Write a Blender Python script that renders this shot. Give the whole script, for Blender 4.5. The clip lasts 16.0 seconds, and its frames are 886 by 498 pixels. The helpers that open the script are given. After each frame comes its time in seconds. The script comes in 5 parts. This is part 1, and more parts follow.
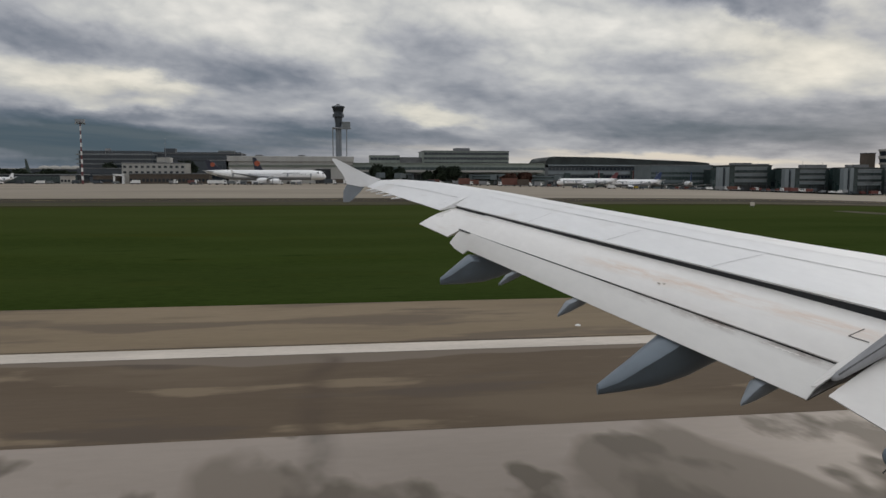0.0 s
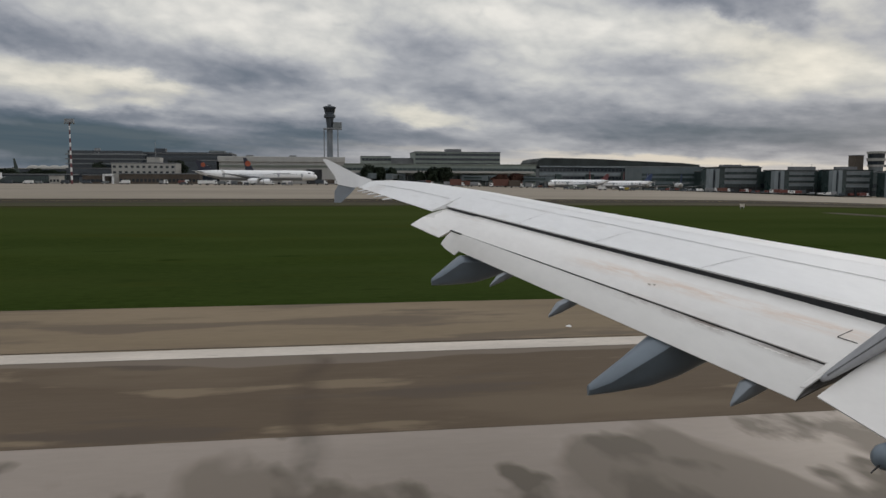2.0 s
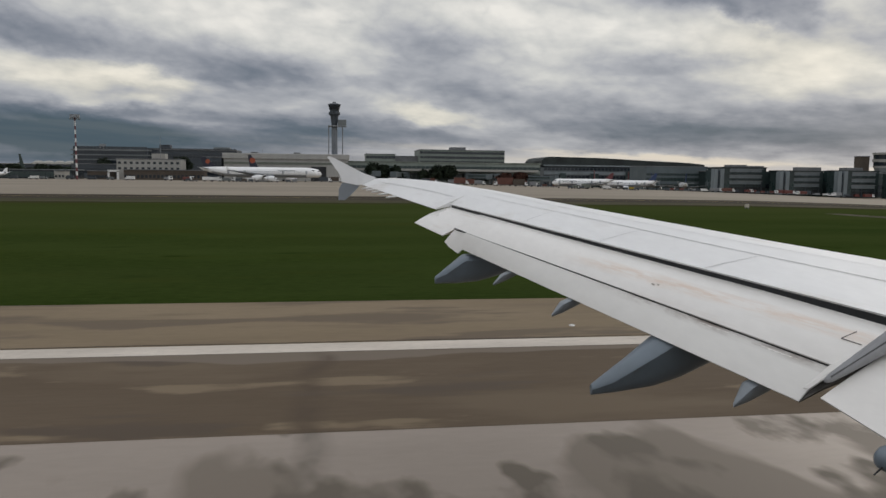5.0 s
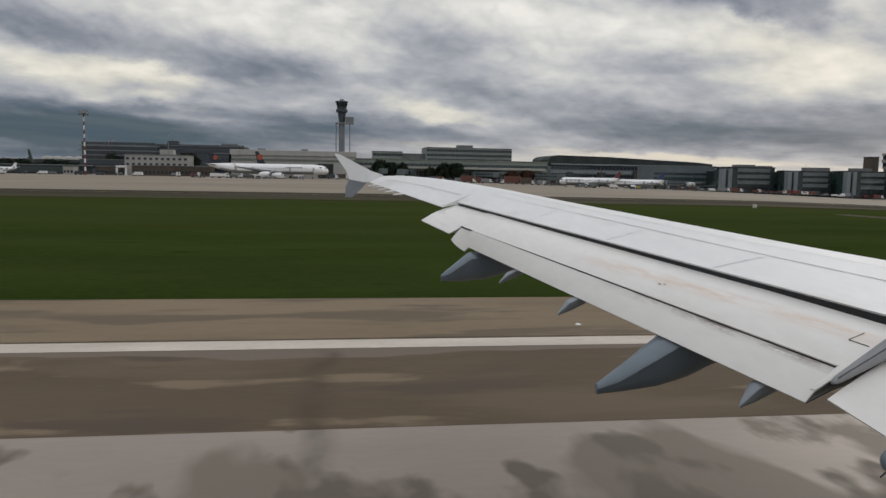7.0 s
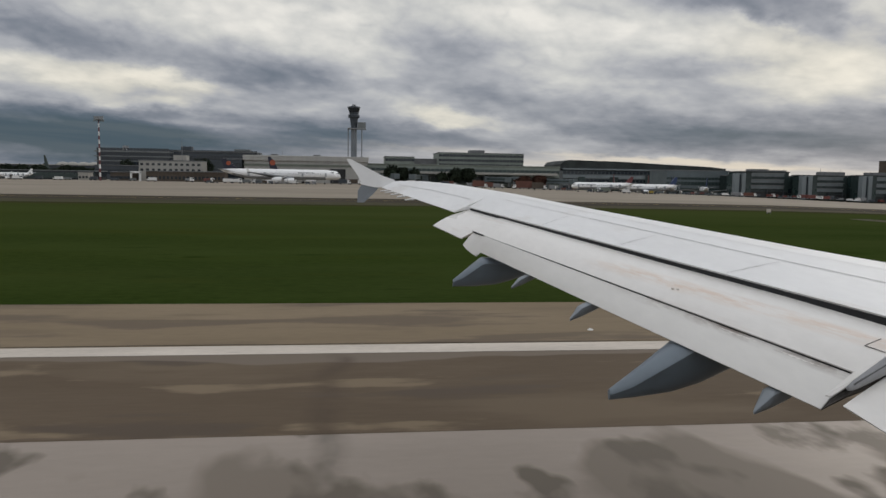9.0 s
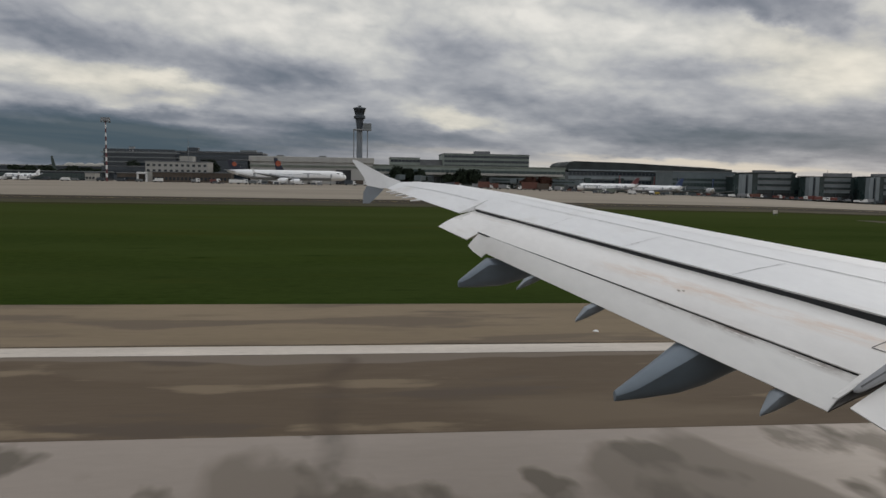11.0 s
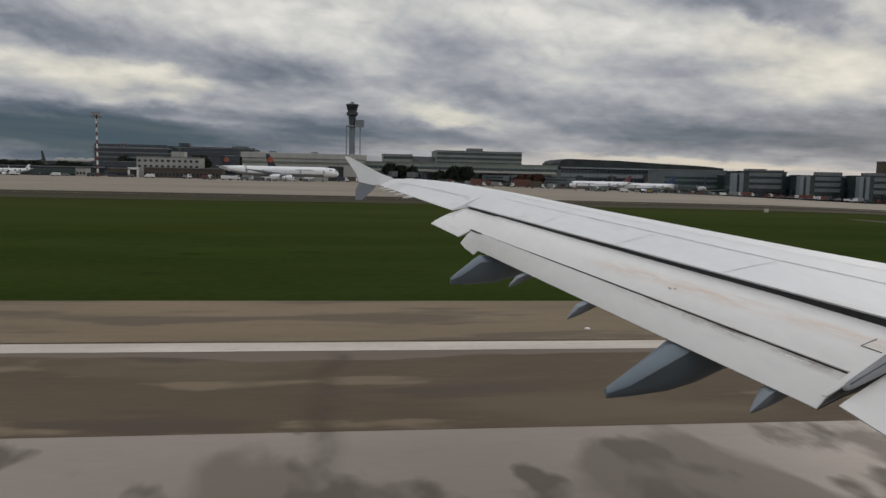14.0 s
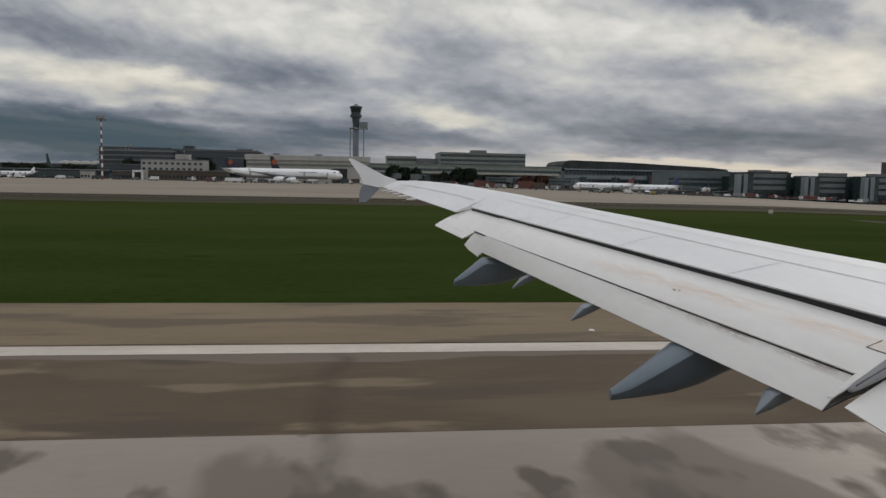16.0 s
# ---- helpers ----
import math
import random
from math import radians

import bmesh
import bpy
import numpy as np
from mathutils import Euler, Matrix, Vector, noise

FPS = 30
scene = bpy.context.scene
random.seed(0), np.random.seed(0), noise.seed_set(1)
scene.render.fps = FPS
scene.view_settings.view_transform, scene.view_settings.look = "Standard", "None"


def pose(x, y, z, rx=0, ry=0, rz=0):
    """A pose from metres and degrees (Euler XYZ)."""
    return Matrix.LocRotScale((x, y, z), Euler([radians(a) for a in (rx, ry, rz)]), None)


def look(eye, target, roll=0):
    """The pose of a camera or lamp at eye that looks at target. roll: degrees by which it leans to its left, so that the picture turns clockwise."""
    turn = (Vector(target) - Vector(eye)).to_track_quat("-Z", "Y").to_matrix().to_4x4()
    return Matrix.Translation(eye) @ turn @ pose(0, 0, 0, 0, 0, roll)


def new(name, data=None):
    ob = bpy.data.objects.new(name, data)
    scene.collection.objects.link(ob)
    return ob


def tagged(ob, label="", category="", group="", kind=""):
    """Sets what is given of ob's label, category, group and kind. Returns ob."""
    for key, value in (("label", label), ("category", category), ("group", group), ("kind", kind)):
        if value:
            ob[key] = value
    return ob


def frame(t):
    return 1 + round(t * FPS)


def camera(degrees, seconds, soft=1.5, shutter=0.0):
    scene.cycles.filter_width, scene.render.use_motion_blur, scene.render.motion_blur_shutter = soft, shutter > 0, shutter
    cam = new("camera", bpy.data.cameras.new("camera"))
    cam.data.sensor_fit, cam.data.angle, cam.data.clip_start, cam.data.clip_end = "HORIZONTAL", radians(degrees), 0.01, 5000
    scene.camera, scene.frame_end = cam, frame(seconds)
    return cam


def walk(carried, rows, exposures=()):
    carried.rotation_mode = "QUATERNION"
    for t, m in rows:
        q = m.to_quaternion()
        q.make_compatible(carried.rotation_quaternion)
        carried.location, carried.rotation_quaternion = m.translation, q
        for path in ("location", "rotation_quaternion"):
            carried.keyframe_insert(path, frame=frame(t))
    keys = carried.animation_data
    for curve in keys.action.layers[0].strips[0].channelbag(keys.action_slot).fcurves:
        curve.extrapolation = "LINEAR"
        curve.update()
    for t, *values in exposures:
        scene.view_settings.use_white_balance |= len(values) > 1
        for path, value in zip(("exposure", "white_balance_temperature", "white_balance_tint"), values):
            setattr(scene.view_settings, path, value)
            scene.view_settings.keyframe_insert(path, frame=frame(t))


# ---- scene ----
# The place is built round the airliner from whose cabin the camera looks: +x is the way its nose points, +y is out along the wing.
cam = camera(62.99, 16.0, soft=1.5)
EYE = 4.75
# seconds, yaw, pitch, roll of the camera held at the cabin window
ROWS = [
    (0.0, -7.93, -5.63, -0.05), (0.5, -8.28, -5.75, 0.2), (1.0, -7.72, -5.42, -0.22), (1.5, -7.72, -5.47, -0.27),
    (2.0, -8.61, -5.56, -0.21), (2.5, -8.89, -5.76, -0.51), (3.0, -8.42, -5.58, -0.45), (3.5, -8.56, -5.66, -0.05),
    (4.0, -8.65, -5.72, -0.46), (5.2, -8.2, -5.7, -0.6), (6.5, -7.68, -5.68, -0.63), (7.0, -7.73, -5.88, -1.0), (7.5, -7.6, -5.82, -0.65),
    (8.0, -7.32, -5.7, -1.1), (8.5, -7.12, -5.61, -1.15), (9.0, -6.8, -5.5, -0.9), (10.2, -6.5, -5.45, -0.92), (11.5, -6.33, -5.42, -0.94),
    (12.0, -6.43, -5.46, -1.11), (12.5, -6.39, -5.44, -1.25), (13.0, -6.65, -5.58, -0.9), (13.5, -6.6, -5.6, -1.1),
    (14.0, -6.95, -5.65, -1.22), (14.5, -6.77, -5.68, -0.85), (15.0, -6.7, -5.55, -0.72), (15.5, -6.55, -5.53, -0.81),
    (16.0, -6.66, -5.51, -1.08),
]
walk(cam, [(t, pose(0, 0, EYE, 90 + pitch, roll, yaw)) for t, yaw, pitch, roll in ROWS], [(0.0, -0.05), (4.2, -0.03), (6.5, 0.02), (8.0, 0.02), (9.2, -0.03), (12.0, -0.12), (16.0, -0.13)])

# ------------------------------------------------------------------ sky and sun
SUN_AZ, SUN_EL = radians(48), radians(24)   # azimuth from +y towards +x
world = bpy.data.worlds.new("overcast_sky")
scene.world = world
world.use_nodes = True
wn, wl = world.node_tree.nodes, world.node_tree.links
wn.clear()


def wnode(kind, **values):
    n = wn.new(kind)
    for k, v in values.items():
        n.inputs[k].default_value = v
    return n


def wmath(op, a, b=None, c=None, clamp=False):
    n = wn.new("ShaderNodeMath")
    n.operation, n.use_clamp = op, clamp
    for i, v in enumerate((a, b, c)):
        if v is None:
            continue
        if isinstance(v, (int, float)):
            n.inputs[i].default_value = v
        else:
            wl.new(v, n.inputs[i])
    return n.outputs[0]


def wmix(fac, a, b):
    n = wn.new("ShaderNodeMix")
    n.data_type = "RGBA"
    for sock, v in ((n.inputs[0], fac), (n.inputs[6], a), (n.inputs[7], b)):
        if isinstance(v, (int, float)):
            sock.default_value = v
        elif isinstance(v, tuple):
            sock.default_value = (*v, 1)
        else:
            wl.new(v, sock)
    return n.outputs[2]


def wrange(v, a, b, c=0.0, d=1.0):
    n = wn.new("ShaderNodeMapRange")
    n.interpolation_type = "SMOOTHSTEP"
    wl.new(v, n.inputs[0])
    for i, x in enumerate((a, b, c, d)):
        n.inputs[i + 1].default_value = x
    return n.outputs[0]


coord = wn.new("ShaderNodeTexCoord")
sep = wn.new("ShaderNodeSeparateXYZ")
wl.new(coord.outputs["Generated"], sep.inputs[0])
dx, dy, dz = sep.outputs
up = wmath("MAXIMUM", dz, 0.0)
az = wmath("ARCTAN2", dx, dy)
comb = wn.new("ShaderNodeCombineXYZ")
wl.new(wmath("MULTIPLY", az, 7.6), comb.inputs[0])
wl.new(wmath("ADD", wmath("MULTIPLY", wmath("LOGARITHM", wmath("ADD", up, 0.10), math.e), 3.6), wmath("MULTIPLY", az, 0.9)), comb.inputs[1])
comb.inputs[2].default_value = 3.7


def clouds(scale, detail, rough, distort, stretch, offset):
    m = wn.new("ShaderNodeMapping")
    m.inputs["Scale"].default_value = stretch
    m.inputs["Location"].default_value = offset
    wl.new(comb.outputs[0], m.inputs[0])
    n = wnode("ShaderNodeTexNoise", Scale=scale, Detail=detail, Roughness=rough, Distortion=distort)
    wl.new(m.outputs[0], n.inputs["Vector"])
    return n.outputs[0]


BRIGHT_BANKS = (
    (-6.4, 12.0, 9.5, 2.3, -5, 0.18),
    (18.5, 10.6, 7.5, 2.3, -5, 0.09),
    (-21.3, 7.2, 5.8, 0.8, -6, 0.16),
    (-14.3, 6.9, 3.1, 0.6, -8, 0.20),
    (-16.4, 5.3, 4.4, 0.6, 2, 0.17),
    (7.4, 4.8, 3.3, 0.7, -10, 0.20),
    (13.2, 4.1, 5.3, 0.4, -11, 0.06),
    (33.7, 8.4, 5.4, 2.3, -10, 0.16),
    (36.8, 10.8, 1.9, 1.5, 0, 0.15),
    (29.6, 11.3, 2.4, 0.4, -20, 0.12),
    (24.2, 11.2, 5.7, 1.2, -5, 0.06),
    (2.1, 6.4, 5.2, 0.4, -3, 0.05),
    (10.5, 12.2, 6.0, 2.0, -10, 0.12),
    (-12.5, 4.0, 5.5, 0.25, -3, 0.07),
    (-19.1, 11.3, 4.6, 0.8, -10, 0.06),
)
DARK_BANKS = (
    (-20.5, 9.2, 7.5, 1.2, -7, -0.10),
    (-8.0, 8.3, 8.5, 1.3, -8, -0.10),
    (5.4, 10.4, 4.4, 1.5, -12, -0.12),
    (-3.1, 7.1, 6.5, 1.3, -5, -0.10),
    (-22.5, 2.6, 10.5, 2.2, -3, -0.41),
    (-9.0, 2.6, 11.5, 1.9, -2, -0.25),
    (15.5, 5.9, 10.0, 1.1, -8, -0.12),
    (25.0, 3.35, 9.5, 1.2, -4, -0.25),
    (36.5, 3.6, 6.0, 1.7, -3, -0.28),
    (25.5, 8.4, 4.5, 0.7, 0, -0.10),
    (33.6, 11.2, 4.6, 1.3, -13, -0.17),
    (28.5, 13.0, 5.0, 0.8, -5, -0.14),
    (3.0, 3.3, 8.5, 1.1, -3, -0.21),
    (-22.9, 9.9, 3.0, 0.7, -15, -0.06),
)
az_deg = wmath("MULTIPLY", az, 57.2958)
el_deg = wmath("MULTIPLY", wmath("ARCSINE", dz), 57.2958)
mid = clouds(0.85, 6.0, 0.5, 0.12, (1.0, 1.0, 1), (4.1, 2.2, 0))
lee = clouds(0.85, 6.0, 0.5, 0.12, (1.0, 1.0, 1), (4.1, 2.36, 0))
fine = clouds(2.4, 5.0, 0.55, 0.3, (1.0, 1.0, 1), (0.6, 7.3, 0))
drift = clouds(2.0, 6.0, 0.58, 0.0, (1.0, 1.0, 1), (9.2, 1.3, 0))
swell = clouds(2.2, 6.0, 0.58, 0.0, (1.0, 1.0, 1), (3.4, 8.1, 0))
# the banks' outlines are torn by the same winds: their places are shifted by noise
place = wn.new("ShaderNodeCombineXYZ")
wl.new(wmath("ADD", az_deg, wmath("MULTIPLY", wmath("SUBTRACT", drift, 0.5), 6.0)), place.inputs[0])
wl.new(wmath("ADD", el_deg, wmath("MULTIPLY_ADD", wmath("SUBTRACT", swell, 0.5), 1.8, 0.0)), place.inputs[1])


def bank(total, a, e, wide, tall, lean, amount):
    """Adds a bank of cloud round azimuth a and elevation e, in degrees, that fades outwards."""
    m = wn.new("ShaderNodeMapping")
    m.vector_type = "TEXTURE"
    m.inputs["Location"].default_value = (a, e, 0)
    m.inputs["Rotation"].default_value = (0, 0, radians(lean))
    m.inputs["Scale"].default_value = (wide, tall, 1)
    wl.new(place.outputs[0], m.inputs[0])
    d = wn.new("ShaderNodeVectorMath")
    d.operation = "DOT_PRODUCT"
    wl.new(m.outputs[0], d.inputs[0])
    wl.new(m.outputs[0], d.inputs[1])
    return wmath("MULTIPLY_ADD", wmath("POWER", 0.42, wmath("POWER", d.outputs["Value"], 1.2)), amount, total)


def puff(scale, offset, stretch=(1.0, 1.0, 1)):
    """Rounded billows with sharp creases between them, about 0."""
    return wmath("SUBTRACT", wmath("ABSOLUTE", wmath("SUBTRACT", clouds(scale, 1.0, 0.5, 0.4, stretch, offset), 0.5)), 0.12)


puffs = wmath("ADD", wmath("MULTIPLY", puff(1.1, (7.7, 4.4, 0)), 0.30), wmath("MULTIPLY", puff(2.6, (2.2, 6.1, 0), (0.9, 1.2, 1)), 0.18))
puffs = wmath("ADD", puffs, wmath("MULTIPLY", puff(6.0, (1.2, 3.1, 0), (0.8, 1.3, 1)), 0.06))
lumps = wmath("ADD", wmath("MULTIPLY", wmath("SUBTRACT", mid, 0.5), 0.30), wmath("MULTIPLY", wmath("SUBTRACT", fine, 0.5), 0.10))
lumps = wmath("ADD", lumps, wmath("MULTIPLY", puffs, wrange(dz, 0.05, 0.13, 0.35, 1.0)))
# low down the cloud lies in long flat layers
layers = clouds(1.6, 5.0, 0.55, 0.2, (0.42, 1.5, 1), (5.1, 3.3, 0))
lumps = wmath("ADD", lumps, wmath("MULTIPLY", wmath("SUBTRACT", layers, 0.5), wrange(dz, 0.06, 0.13, 0.22, 0.05)))
relief = wmath("MULTIPLY", wmath("SUBTRACT", mid, lee), 0.35)
bright = wmath("ADD", wmath("ADD", lumps, relief), 0.725)
for row in BRIGHT_BANKS + DARK_BANKS:
    bright = bank(bright, *row)
ramp = wn.new("ShaderNodeValToRGB")
wl.new(bright, ramp.inputs[0])
stops = ((0.30, (0.052, 0.086, 0.117)), (0.42, (0.122, 0.151, 0.192)), (0.55, (0.245, 0.263, 0.306)), (0.68, (0.416, 0.427, 0.456)), (0.80, (0.617, 0.617, 0.597)), (0.92, (0.839, 0.815, 0.761)))
ramp.color_ramp.elements[0].position, ramp.color_ramp.elements[0].color = stops[0][0], (*stops[0][1], 1)
ramp.color_ramp.elements[1].position, ramp.color_ramp.elements[1].color = stops[-1][0], (*stops[-1][1], 1)
for p, c in stops[1:-1]:
    e = ramp.color_ramp.elements.new(p)
    e.color = (*c, 1)
# low cloud lit through gaps towards the sun's side is creamy
cream = 0.0
for row in ((-16.0, 6.5, 9.0, 1.6, -5, 1.0), (7.4, 4.8, 3.6, 0.9, -10, 1.0), (34.0, 8.5, 7.0, 3.5, -10, 0.9)):
    cream = bank(cream, *row)
cream = wmath("MULTIPLY", cream, wrange(bright, 0.62, 0.80), clamp=True)
warm = wn.new("ShaderNodeMixRGB")
warm.blend_type = "MULTIPLY"
wl.new(cream, warm.inputs[0])
wl.new(ramp.outputs[0], warm.inputs[1])
warm.inputs[2].default_value = (1.02, 0.99, 0.92, 1)
deck = warm.outputs[0]
# the cloud base breaks up just over the horizon on the sun's side
sunside = wrange(az, -0.10, 0.55)
slot = wn.new("ShaderNodeCombineXYZ")
wl.new(wmath("MULTIPLY", az, 4.0), slot.inputs[0])
wl.new(wmath("ADD", wmath("MULTIPLY", dz, 60.0), wmath("MULTIPLY", az, 3.0)), slot.inputs[1])
breaks = wnode("ShaderNodeTexNoise", Scale=1.0, Detail=4.0, Roughness=0.55, Distortion=0.4)
wl.new(slot.outputs[0], breaks.inputs["Vector"])
falling = wmath("ADD", wmath("MULTIPLY_ADD", wmath("SUBTRACT", az_deg, 13.0), 0.045, el_deg), wmath("MULTIPLY", wmath("SUBTRACT", swell, 0.5), 1.6))
low = wmath("MULTIPLY", wrange(falling, 2.50, 2.05), wrange(breaks.outputs[0], 0.40, 0.62, 0.22, 1.0))
glow = wmath("MULTIPLY", low, wmath("ADD", wmath("MULTIPLY", sunside, 0.93), 0.05), clamp=True)
deck = wmix(glow, deck, (0.72, 0.655, 0.555))
sky = wn.new("ShaderNodeTexSky")
sky.sky_type, sky.sun_disc = "NISHITA", False
sky.sun_elevation, sky.sun_rotation = SUN_EL, SUN_AZ
thin = wn.new("ShaderNodeMixRGB")
thin.blend_type = "MULTIPLY"
thin.inputs[0].default_value = 1.0
wl.new(sky.outputs[0], thin.inputs[1])
thin.inputs[2].default_value = (0.1, 0.1, 0.1, 1)
deck = wmix(0.03, deck, thin.outputs[0])
# overhead the deck is thinner and lets more light through
bg = wn.new("ShaderNodeBackground")
wl.new(deck, bg.inputs[0])
wl.new(wmath("MULTIPLY", wrange(dz, 0.25, 0.9, 1.0, 1.8), wrange(dy, 0.3, -0.5, 1.0, 1.15)), bg.inputs[1])
wo = wn.new("ShaderNodeOutputWorld")
wl.new(bg.outputs[0], wo.inputs[0])

sun = new("sun", bpy.data.lights.new("sun", "SUN"))
sun.data.energy, sun.data.angle, sun.data.color = 0.45, radians(25), (1.0, 0.93, 0.83)
sun.matrix_world = look((200 * math.sin(SUN_AZ), 200 * math.cos(SUN_AZ), 200 * math.tan(SUN_EL)), (0, 0, 0))


# ------------------------------------------------------------------ materials
def material(name, colour, rough=0.6, metal=0.0, vary=0.12, grain=8.0, broad=0.15, bump=0.0, stretch=(1, 1, 1), tint=None, spots=None, per_piece=0.0, spec=0.5, band=None, damp=(), joints=None):
    """A surface with fine grain and broad mottling; tint is the colour it mottles to; spots = (colour, scale, stretch, low, high, roughness);
    damp = (colour, scale, stretch, y, slope, roughness, softness): ragged patches that grow towards one side of the line at y;
    joints = (colour, spacing, half width, strength): damp bands across, where slabs meet."""
    m = bpy.data.materials.new(name)
    m.use_nodes = True
    n, l = m.node_tree.nodes, m.node_tree.links
    b = n["Principled BSDF"]
    b.inputs["Metallic"].default_value = metal
    b.inputs["Specular IOR Level"].default_value = spec
    tc = n.new("ShaderNodeTexCoord")

    def tex(scale, st, detail=5.0, rg=0.6):
        mp = n.new("ShaderNodeMapping")
        mp.vector_type = "TEXTURE"
        mp.inputs["Scale"].default_value = tuple(1 / v for v in st[:3])
        if len(st) > 3:
            mp.inputs["Rotation"].default_value[2] = radians(st[3])
        if len(st) > 4:
            mp.inputs["Location"].default_value = (st[4], st[5], 0)
        l.new(tc.outputs["Object"], mp.inputs[0])
        t = n.new("ShaderNodeTexNoise")
        t.inputs["Scale"].default_value, t.inputs["Detail"].default_value, t.inputs["Roughness"].default_value = scale, detail, rg
        l.new(mp.outputs[0], t.inputs["Vector"])
        return t.outputs[0]

    def remap(v, a, b_, c, d):
        r = n.new("ShaderNodeMapRange")
        l.new(v, r.inputs[0])
        for i, x in enumerate((a, b_, c, d)):
            r.inputs[i + 1].default_value = x
        return r.outputs[0]

    def mix(f, a, c, mode="MIX"):
        x = n.new("ShaderNodeMix")
        x.data_type, x.blend_type = "RGBA", mode
        for s, v in ((x.inputs[0], f), (x.inputs[6], a), (x.inputs[7], c)):
            if isinstance(v, (int, float)):
                s.default_value = v
            elif isinstance(v, tuple):
                s.default_value = (*v, 1)
            else:
                l.new(v, s)
        return x.outputs[2]

    g1, g2 = tex(grain, stretch), tex(broad, stretch, 4.0, 0.55)
    other = tint or tuple(c * (1 - 2.2 * vary) for c in colour)
    col = mix(remap(g2, 0.35, 0.68, 0, 1), colour, other)
    col = mix(1.0, col, remap(g1, 0.3, 0.7, 1 - vary, 1 + vary), "MULTIPLY")
    rgh = remap(g2, 0.3, 0.7, max(0.02, rough - 0.08), min(1, rough + 0.08))
    for s in (spots or ()):
        sc, scale, st, lo, hi, srough = s
        f = remap(tex(scale, st, 6.0, 0.55), lo, hi, 0, 1)
        col = mix(f, col, sc)
        if srough is not None:
            x = n.new("ShaderNodeMix")
            l.new(f, x.inputs[0])
            l.new(rgh, x.inputs[2])
            x.inputs[3].default_value = srough
            rgh = x.outputs[0]
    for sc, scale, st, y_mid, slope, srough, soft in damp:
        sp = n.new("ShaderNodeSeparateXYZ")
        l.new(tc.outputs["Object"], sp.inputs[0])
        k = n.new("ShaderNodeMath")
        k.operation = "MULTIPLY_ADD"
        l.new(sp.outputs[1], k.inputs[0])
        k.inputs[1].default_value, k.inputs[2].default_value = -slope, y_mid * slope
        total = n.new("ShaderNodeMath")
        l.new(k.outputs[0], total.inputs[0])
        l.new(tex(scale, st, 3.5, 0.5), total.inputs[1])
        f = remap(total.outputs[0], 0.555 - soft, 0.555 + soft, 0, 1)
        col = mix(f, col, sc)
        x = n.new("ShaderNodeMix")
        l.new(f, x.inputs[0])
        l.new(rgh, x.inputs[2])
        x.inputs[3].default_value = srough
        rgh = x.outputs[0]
    if joints:
        jc, spacing, half, strength = joints
        sp = n.new("ShaderNodeSeparateXYZ")
        l.new(tc.outputs["Object"], sp.inputs[0])
        wob = n.new("ShaderNodeMath")
        wob.operation = "MULTIPLY_ADD"
        l.new(tex(0.45, (0.4, 1, 1), 4.0, 0.5), wob.inputs[0])
        wob.inputs[1].default_value = 1.1
        l.new(sp.outputs[0], wob.inputs[2])
        near = n.new("ShaderNodeMath")
        near.operation = "PINGPONG"
        l.new(wob.outputs[0], near.inputs[0])
        near.inputs[1].default_value = spacing / 2
        f = n.new("ShaderNodeMath")
        f.operation = "MULTIPLY"
        l.new(remap(near.outputs[0], half, half * 0.2, 0, strength), f.inputs[0])
        l.new(remap(tex(0.6, (0.6, 0.5, 1, 0, 2.0, 5.0), 4.0, 0.55), 0.38, 0.58, 0.15, 1), f.inputs[1])
        col = mix(f.outputs[0], col, jc)
    if band:
        bc, lead, slope, half, y_out = band
        sp = n.new("ShaderNodeSeparateXYZ")
        l.new(tc.outputs["Object"], sp.inputs[0])

        def calc(op, a, b2, c2=0.0):
            k = n.new("ShaderNodeMath")
            k.operation = op
            for i, v in enumerate((a, b2, c2)):
                if isinstance(v, (int, float)):
                    k.inputs[i].default_value = v
                else:
                    l.new(v, k.inputs[i])
            return k.outputs[0]
        off = calc("ABSOLUTE", calc("SUBTRACT", calc("MULTIPLY_ADD", sp.outputs[1], slope, sp.outputs[0]), lead), 0)
        f = calc("MULTIPLY", remap(off, half, half * 0.15, 0, 1), remap(sp.outputs[1], y_out, y_out - 0.9, 0, 1))
        f = calc("MULTIPLY", f, remap(tex(3.0, (5.5, 0.75, 1.0, 15.5), 7.0, 0.68), 0.41, 0.60, 0.12, 1.0))
        col = mix(f, col, bc)
    if per_piece:
        info = n.new("ShaderNodeObjectInfo")
        col = mix(1.0, col, remap(info.outputs["Random"], 0, 1, 1 - per_piece, 1 + per_piece), "MULTIPLY")
    l.new(col, b.inputs["Base Color"])
    l.new(rgh, b.inputs["Roughness"])
    if bump:
        bp = n.new("ShaderNodeBump")
        bp.inputs["Strength"].default_value, bp.inputs["Distance"].default_value = 0.6, bump
        l.new(g1, bp.inputs["Height"])
        l.new(bp.outputs[0], b.inputs["Normal"])
    return m


